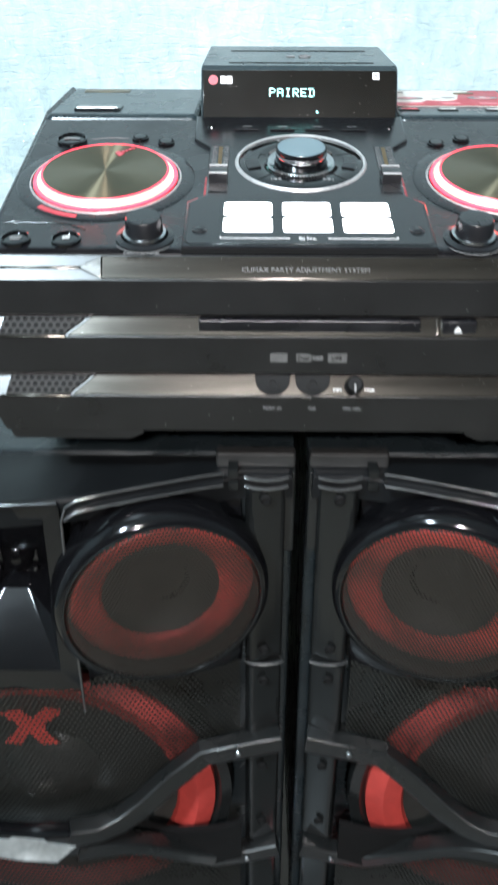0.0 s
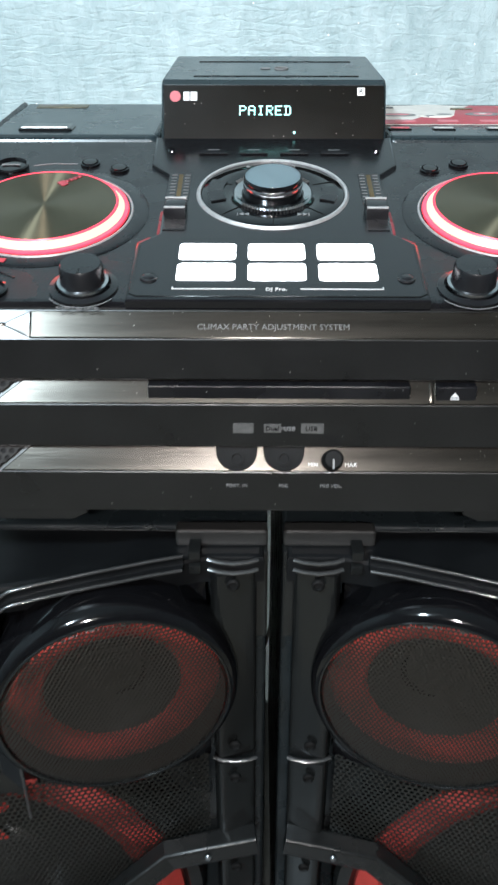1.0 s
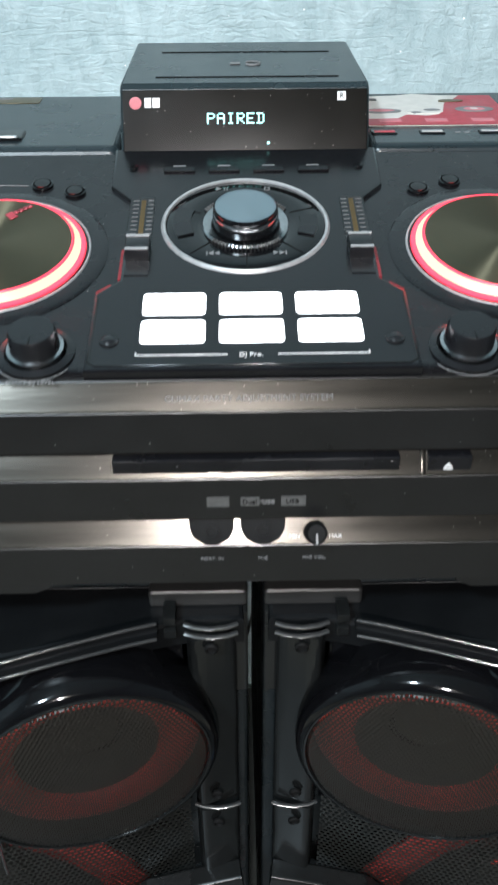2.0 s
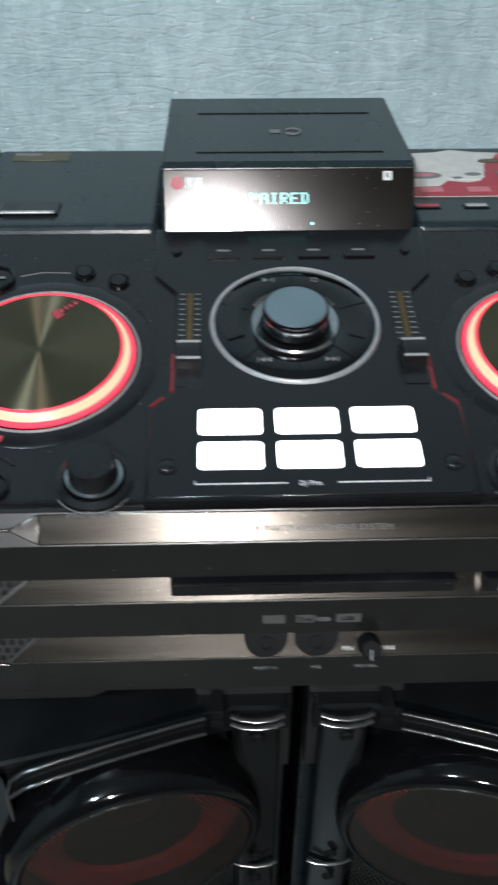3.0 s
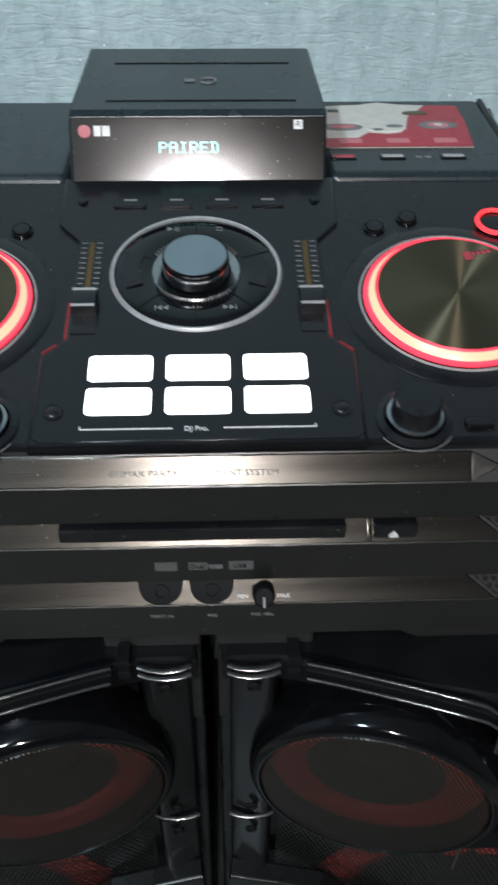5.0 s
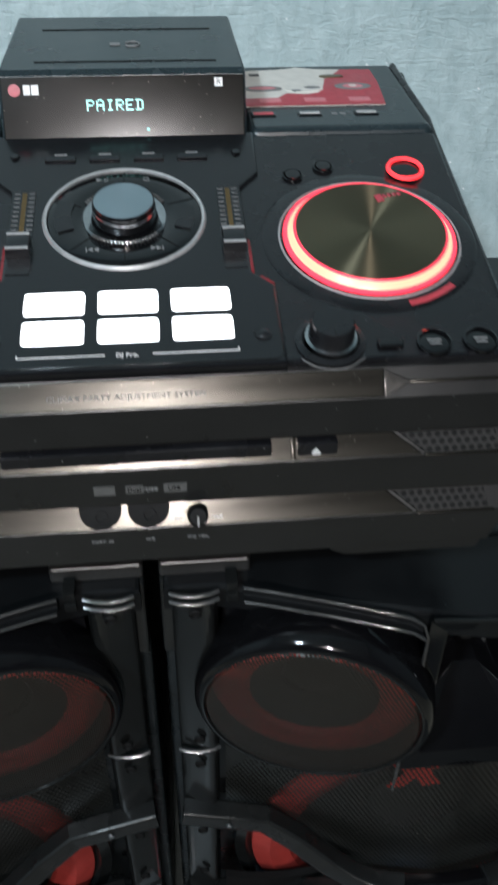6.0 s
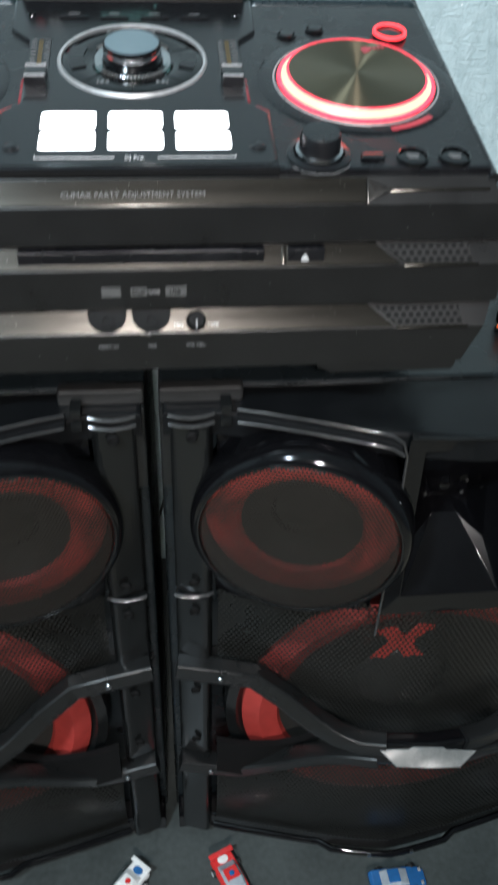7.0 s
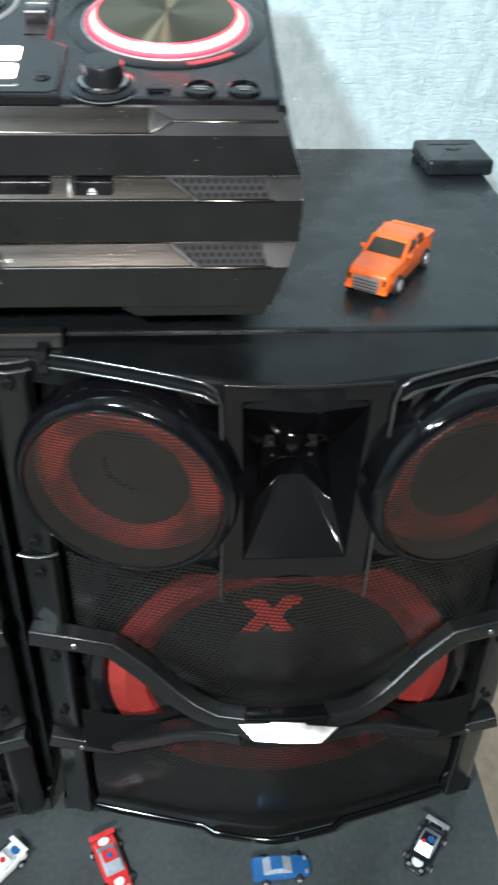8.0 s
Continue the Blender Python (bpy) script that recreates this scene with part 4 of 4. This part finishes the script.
part("button_surround", sweep([(-0.262, 0.043, 0.0046), (-0.22, 0.043, 0.0046), (-0.205, 0.040, 0.0046), (-0.190, 0.03, 0.0046)], 0.0014, 0.0014), M_COL, unit, "", DECK)
# top covers: slot handle, label, connector row
TC = Matrix.Translation((CX, 0, 1.4766))
hd = part("slot_handle", box(-0.243, -0.192, 0.996, 1.022, -0.002, 0.0025, 0.002), M_GLOSS, unit, "recessed black latch", TC)
part("bright_edge", box(-0.240, -0.195, 0.9955, 0.9995, 0.002, 0.0040, 0.0010), M_SILVER, hd, "bright metal edge", TC)
lb = part("gold_label", box(-0.252, -0.198, 1.118, 1.138, -0.0006, 0.0005), M_GOLD, unit, "small gold rating label", TC)
bars([(-0.250, -0.226, 1.130, 1.136)], M_GREY, lb, TC @ pose(0, 0, 0.0006), "print", 0.0002)
for i, u in enumerate((0.122, 0.164, 0.216)):
    sk = part("usb_port", box(u - 0.011, u + 0.011, 1.004, 1.014, -0.002, 0.0012, 0.001), M_GLOSS, unit, "small socket", TC)
    part("socket_rim", box(u - 0.009, u + 0.009, 1.0065, 1.0115, 0.0008, 0.0018, 0.0005), M_REDP if i == 0 else M_RING, sk, "", TC)
bars([(0.184, 0.189, 1.007, 1.011), (0.192, 0.197, 1.007, 1.011)], M_GREY, unit, TC, "print", 0.0002)

# display housing
DH = [(0.9665, 1.4725), (0.9905, 1.5190), (0.9960, 1.5225), (1.146, 1.5245), (1.152, 1.519), (1.152, 1.455), (0.985, 1.455), (0.975, 1.468)]


def display_shell():
    bm = bmesh.new()
    a = [bm.verts.new((CX - 0.1035 + (0.002 if y > 1.1 else 0), y, z)) for y, z in DH]
    b = [bm.verts.new((CX + 0.1035 - (0.002 if y > 1.1 else 0), y, z)) for y, z in DH]
    n = len(DH)
    for i in range(n):
        bm.faces.new((a[i], b[i], b[(i + 1) % n], a[(i + 1) % n]))
    bm.faces.new(a[::-1])
    bm.faces.new(b)
    bmesh.ops.recalc_face_normals(bm, faces=bm.faces)
    bmesh.ops.bevel(bm, geom=[e for e in bm.edges if abs(e.verts[0].co.x - e.verts[1].co.x) < 0.01], offset=0.0025, segments=2, affect="EDGES", profile=0.5)
    return bm


dh = part("display_housing", display_shell(), M_TOP, unit, "smooth black display housing")
gl, GLM, gs = strip("display_glass", [(-0.1015, 0.02), (0.1015, 0.02), (0.1015, 0.98), (-0.1015, 0.98)], DH[0], DH[1], M_GLASS, dh, "dark mirror-like display window", 0.0018)
GF = GLM @ pose(0, 0, 0.0021)
FONT = {"P": "11110 10001 10001 11110 10000 10000 10000", "A": "01110 10001 10001 11111 10001 10001 10001", "I": "01110 00100 00100 00100 00100 00100 01110",
        "R": "11110 10001 10001 11110 10100 10010 10001", "E": "11111 10000 10000 11110 10000 10000 11111", "D": "11110 01001 01001 01001 01001 01001 11110"}
for i, ch in enumerate("PAIRED"):
    bm = bmesh.new()
    for r, row in enumerate(FONT[ch].split()):
        for c, bit in enumerate(row):
            if bit == "1":
                x, y = -0.0310 + i * 0.0082 + c * 0.00130, gs * 0.54 + 0.0038 - r * 0.00126
                box(x - 0.0006, x + 0.0006, y - 0.00054, y + 0.00054, 0, 0.0004, bm=bm)
    part("lit_letter", bm, M_VFD, gl, ch + " in cyan dots", GF)
part("lit_dot", box(0.0180, 0.0200, gs * 0.14, gs * 0.14 + 0.002, 0, 0.0004), M_VFD, gl, "", GF)
bars([(0.0765, 0.0835, gs * 0.80, gs * 0.80 + 0.007)], M_WHITE, gl, GF, "white_square", 0.0003)
words("R", 0.0065, M_DARK, gl, GF @ pose(0.080, gs * 0.80 + 0.0034, 0.0004))
part("round_mark", lathe([(0.0, 0.0006), (0.0050, 0.0006), (0.0050, 0.0)], 28), M_REDP, gl, "red round mark", GF @ pose(-0.0905, gs * 0.78, 0))
bars([(-0.0830, -0.0775, gs * 0.71, gs * 0.86), (-0.0765, -0.0705, gs * 0.71, gs * 0.86)], M_WHITE, gl, GF, "white_mark", 0.0003)
HT = Matrix.Translation((CX, 1.06, 1.5234)) @ pose(0, 0, 0, 0.76) @ Matrix.Translation((0, -1.06, 0))
for y in (1.014, 1.105):
    part("groove", box(-0.075, 0.08, y - 0.0006, y + 0.0006, -0.0006, 0.0006), M_DARK, dh, "", HT)
part("touch_mark", arc(0.006, 0.0072, -150, 150, 0.0012), M_GREY, dh, "", HT @ pose(0.008, 1.06, 0))
bars([(-0.012, -0.003, 1.057, 1.063)], M_GREY, dh, HT @ pose(0, 0, 0.0006), "touch_mark", 0.0004)

# sticker on the right top cover
stk = thing("promotional_sticker", pose(CX + 0.175, 1.075, 1.4766), "red and white printed sticker on the hi-fi top cover", "sticker")
SM2 = pose(CX, 0, 1.4772)
art = [(0.1045, 1.028), (0.238, 1.028), (0.243, 1.090), (0.2425, 1.126), (0.190, 1.130), (0.168, 1.136), (0.150, 1.130), (0.1045, 1.126)]
part("paper", prism(art, 0.0006, 0, -0.0004), M_PAPER, stk, "off-white printed paper", SM2)
part("red_area", prism([(0.1045, 1.028), (0.238, 1.028), (0.243, 1.090), (0.2425, 1.126), (0.212, 1.127), (0.203, 1.112), (0.192, 1.098), (0.186, 1.072), (0.180, 1.060), (0.168, 1.056), (0.150, 1.060), (0.140, 1.048), (0.1045, 1.047)], 0.0010, 0, 0.0002), M_REDP, stk, "red printed area", SM2)
spots = ((0.128, 1.073, 0.019, 0.40, M_GREY), (0.128, 1.074, 0.013, 0.32, M_PINK), (0.168, 1.070, 0.018, 0.45, M_PAPER), (0.160, 1.066, 0.005, 0.6, M_GREY), (0.176, 1.074, 0.008, 0.5, M_GREY), (0.216, 1.076, 0.018, 0.50, M_GREY), (0.216, 1.076, 0.010, 0.6, M_PINK), (0.216, 1.077, 0.004, 0.8, M_PAPER), (0.200, 1.106, 0.012, 0.35, M_GOLD))
for k, (sx, sy, w, q, m) in enumerate(spots):
    part("printed_spot", lathe([(0.0, 0.0013), (w, 0.0013), (w, 0.0)], 20, squash=q), m, stk, "", SM2 @ pose(sx, sy, 0.00006 * k))
part("printed_dot", lathe([(0.0, 0.0012), (0.004, 0.0012), (0.004, 0.0)], 20), M_REDP, stk, "", SM2 @ pose(0.112, 1.113, 0))
for k in range(3):
    bars([(0.122 + 0.042 * k, 0.142 + 0.042 * k, 1.036, 1.046)], M_PINK, stk, SM2 @ pose(0, 0, 0.0011), "print", 0.0002)
bars([(0.119, 0.129, 1.110, 1.116)], M_ICON, stk, SM2 @ pose(0, 0, 0.0012), "print", 0.0003)

# ---- small things ----
M_ORANGE = mat("orange_paint", (0.72, 0.12, 0.014), 0.35, grain=200, bump=0.0, coat=0.4, vary=0.1)
M_CARRED = mat("red_paint", (0.60, 0.03, 0.03), 0.25, grain=200, bump=0.0, coat=0.6, vary=0.15)
M_CARBLUE = mat("blue_paint", (0.03, 0.16, 0.42), 0.2, 0.4, grain=200, bump=0.0, coat=0.6, vary=0.15)
M_CARWHITE = mat("white_paint", (0.72, 0.72, 0.70), 0.25, grain=200, bump=0.0, coat=0.6, vary=0.1)
M_CARBLACK = mat("black_paint", (0.012, 0.012, 0.014), 0.2, grain=200, bump=0.0, coat=0.6)
M_WIN = mat("dark_window", (0.03, 0.025, 0.02), 0.15, grain=100, bump=0.0)
M_PALE = mat("pale_window", (0.30, 0.33, 0.36), 0.15, grain=100, bump=0.0)


def loft(stations, bev=0.0):
    """Boxy cross-sections along x: (x, half width, low, high, half width at the top)."""
    bm = bmesh.new()
    rings = []
    for x, w, lo, hi, wt in stations:
        m = lo + (hi - lo) * 0.55
        rings.append([bm.verts.new((x, y, z)) for y, z in ((-w * 0.94, lo), (w * 0.94, lo), (w, m), (wt, hi), (-wt, hi), (-w, m))])
    for a, b in zip(rings, rings[1:]):
        for k in range(6):
            j = (k + 1) % 6
            bm.faces.new((a[k], a[j], b[j], b[k]))
    bm.faces.new(rings[0][::-1])
    bm.faces.new(rings[-1])
    bmesh.ops.recalc_face_normals(bm, faces=bm.faces)
    if bev:
        bmesh.ops.bevel(bm, geom=list(bm.edges), offset=bev, segments=2, affect="EDGES", profile=0.5)
    return bm


def wheels(car, at, xs, half, r, hub):
    for x in xs:
        for s in (-1, 1):
            W = at @ pose(x, s * half, r, 90 * s)
            w = part("wheel", lathe([(0.0, 0.004), (r * 0.9, 0.004), (r, 0.003), (r, -0.003), (r * 0.9, -0.004), (0, -0.004)], 24), M_RUB, car, "black tyre", W)
            part("rim", lathe([(r * 0.62, -0.0042), (r * 0.58, -0.0050), (r * 0.3, -0.0042), (0.0, -0.0052)], 16), hub, w, "silver rim", W)


def racer(name, x, y, heading, length, paint, window, label, spoiler, stripes):
    k = length / 0.074
    at = pose(x, y, TABLE_Z, 0, 0, heading)
    car = thing(name, at, label, "toy car", "toy cars on the table")
    L = length / 2
    w = 0.0155 * k
    part("car_body", loft([(-L, w * 0.86, 0.004, 0.012, w * 0.7), (-L * 0.9, w, 0.003, 0.0145, w * 0.84), (-L * 0.35, w, 0.003, 0.0150, w * 0.86), (L * 0.3, w * 0.98, 0.003, 0.0135, w * 0.84), (L * 0.85, w * 0.9, 0.003, 0.0095, w * 0.72), (L, w * 0.66, 0.004, 0.0075, w * 0.5)], 0.0008), paint, car, "", at)
    part("cabin", loft([(-L * 0.62, w * 0.72, 0.0135, 0.0150, w * 0.62), (-L * 0.36, w * 0.76, 0.0135, 0.0215, w * 0.56), (L * 0.02, w * 0.76, 0.0130, 0.0220, w * 0.56), (L * 0.36, w * 0.72, 0.0120, 0.0138, w * 0.60)], 0.0005), window, car, "glazed cabin", at)
    part("roof", loft([(-L * 0.38, w * 0.57, 0.0212, 0.0226, w * 0.52), (L * 0.03, w * 0.57, 0.0217, 0.0230, w * 0.52)], 0.0003), paint, car, "", at)
    wheels(car, at, (-L * 0.58, L * 0.58), w * 0.93, 0.0058, M_RING)
    if spoiler:
        sp = part("spoiler", box(-L * 1.02, -L * 0.84, -w * 1.02, w * 1.02, 0.0200, 0.0216, 0.0005), spoiler, car, "rear spoiler", at)
        for s in (-1, 1):
            part("strut", box(-L * 0.95, -L * 0.88, s * w * 0.6 - 0.0008, s * w * 0.6 + 0.0008, 0.0135, 0.0202), spoiler, sp, "", at)
    for s in (-1, 1):
        part("headlight", box(L * 0.80, L * 0.90, s * w * 0.55 - 0.0025, s * w * 0.55 + 0.0025, 0.0075, 0.0108, 0.0006), M_RING, car, "", at)
    for px, py, pw, ph, z, m in stripes:
        part("decal", lathe([(0, 0.0008), (pw * 0.9, 0.0008), (pw, 0.0)], 14, squash=ph), m, car, "printed decal", at @ pose(px * L, py * w, z))
    return car


racer("toy_race_car", 0.126, 0.621, -66, 0.083, M_CARRED, M_PALE, "red toy race car with rear wing and decals", M_CARRED, [(0.62, 0, 0.007, 1.0, 0.0112, M_CARWHITE), (-0.78, 0, 0.006, 1.3, 0.0146, M_CARWHITE), (-0.16, 0.0, 0.004, 1.0, 0.0230, M_CARBLUE)])
racer("toy_race_car", -0.022, 0.624, -132, 0.074, M_CARWHITE, M_CARWHITE, "white toy race car with red and blue decals on the table", M_CARWHITE, [(0.6, 0, 0.003, 1.2, 0.0112, M_CARBLACK), (-0.18, 0.1, 0.004, 1.0, 0.0230, M_CARRED), (-0.75, 0, 0.006, 1.2, 0.0146, M_CARBLUE)])
racer("toy_car", 0.349, 0.606, 3, 0.078, M_CARBLUE, M_PALE, "metallic blue toy sedan lying on the table", None, [])
racer("toy_race_car", 0.548, 0.622, -128, 0.078, M_CARBLACK, M_PALE, "black and white toy race car with silver wing", M_RING, [(0.6, 0, 0.009, 0.9, 0.0108, M_CARWHITE), (-0.18, 0.2, 0.005, 1.0, 0.0230, M_CARBLUE), (0.02, -0.3, 0.003, 1.0, 0.0230, M_CARRED)])

PK = pose(0.450, 0.853, TOP_Z, 0, 0, -124) @ Matrix.Scale(1.18, 4)
pk = thing("toy_pickup", PK, "bright orange toy pickup truck on the loudspeaker top", "toy car")
part("car_body", loft([(-0.050, 0.0195, 0.008, 0.024, 0.018), (-0.046, 0.021, 0.006, 0.026, 0.019), (-0.008, 0.021, 0.006, 0.026, 0.019), (0.016, 0.021, 0.006, 0.0255, 0.019), (0.044, 0.0205, 0.006, 0.0235, 0.0175), (0.050, 0.019, 0.008, 0.021, 0.016)], 0.001), M_ORANGE, pk, "", PK)
part("cabin", loft([(-0.030, 0.0190, 0.025, 0.027, 0.0180), (-0.025, 0.0190, 0.025, 0.0352, 0.0155), (0.001, 0.0190, 0.025, 0.0358, 0.0155), (0.0165, 0.0185, 0.024, 0.0262, 0.0165)], 0.0006), M_WIN, pk, "dark windows", PK)
part("roof", loft([(-0.0300, 0.0155, 0.0330, 0.0345, 0.0140), (-0.0260, 0.0172, 0.0338, 0.0364, 0.0150), (-0.0120, 0.0174, 0.0342, 0.0374, 0.0152), (0.0010, 0.0170, 0.0342, 0.0368, 0.0150), (0.0040, 0.0160, 0.0335, 0.0350, 0.0145)], 0.0008), M_ORANGE, pk, "", PK)
for s in (-1, 1):
    part("pillar", sweep([(0.0020, s * 0.0162, 0.0352), (0.0175, s * 0.0178, 0.0256)], 0.0034, 0.0024), M_ORANGE, pk, "", PK)
    part("pillar", sweep([(-0.0270, s * 0.0160, 0.0350), (-0.0305, s * 0.0188, 0.0255)], 0.008, 0.0022), M_ORANGE, pk, "", PK)
    part("pillar", sweep([(-0.0115, s * 0.0165, 0.0352), (-0.0115, s * 0.0195, 0.0255)], 0.0025, 0.002), M_ORANGE, pk, "", PK)
    part("bed_wall", box(-0.050, -0.029, s * 0.0185 - 0.0018, s * 0.0185 + 0.0018, 0.025, 0.0285, 0.0006), M_ORANGE, pk, "", PK)
    part("headlight", box(0.0465, 0.0505, s * 0.0158 - 0.0016, s * 0.0158 + 0.0016, 0.0135, 0.0185, 0.0006), M_WIN, pk, "dark headlight", PK)
    part("mirror", box(0.010, 0.0135, s * 0.0215 - 0.002, s * 0.0215 + 0.002, 0.026, 0.0290, 0.0006), M_ORANGE, pk, "", PK)
part("tailgate", box(-0.0515, -0.048, -0.019, 0.019, 0.010, 0.0285, 0.0006), M_ORANGE, pk, "", PK)
gr = part("grille", box(0.0480, 0.0532, -0.0115, 0.0115, 0.0060, 0.0190, 0.0012), M_GREY, pk, "grey slatted grille", PK)
for i in range(4):
    part("slat", box(0.0528, 0.0537, -0.0105, 0.0105, 0.0075 + 0.0029 * i, 0.0082 + 0.0029 * i), M_WIN, gr, "", PK)
part("bumper", box(0.0455, 0.0522, -0.0192, 0.0192, 0.0055, 0.0088, 0.0014), M_ORANGE, pk, "", PK)
wheels(pk, PK, (-0.031, 0.031), 0.0190, 0.0088, M_RING)

BX = pose(0.597, 1.172, TOP_Z, 0, 0, 2)
bx = thing("small_box", BX, "small flat black plastic box on the loudspeaker top", "box")
part("case", box(-0.044, 0.044, -0.043, 0.043, 0.0, 0.021, 0.005, 3), M_CAB, bx, "", BX)
part("lid_mark", lathe([(0.0, 0.0006), (0.010, 0.0006), (0.011, 0.0)], 28, squash=0.6), M_DECK, bx, "", BX @ pose(0, 0.004, 0.0212))
part("lid_line", box(-0.03, 0.03, 0.020, 0.0215, 0.0208, 0.0216), M_DECK, bx, "", BX)

# cable behind the gap between the loudspeakers
cable = thing("cable", pose(0.046, 1.235, TABLE_Z), "thin black cable hanging behind the loudspeakers", "cable")
part("wire", sweep([(0.030, 1.250, 0.455), (0.036, 1.252, 0.54), (0.046, 1.254, 0.575), (0.054, 1.252, 0.62), (0.060, 1.250, 0.80), (0.062, 1.250, 1.10)], 0.005, 0.005, (0, 1, 0), 8), M_RUB, cable)
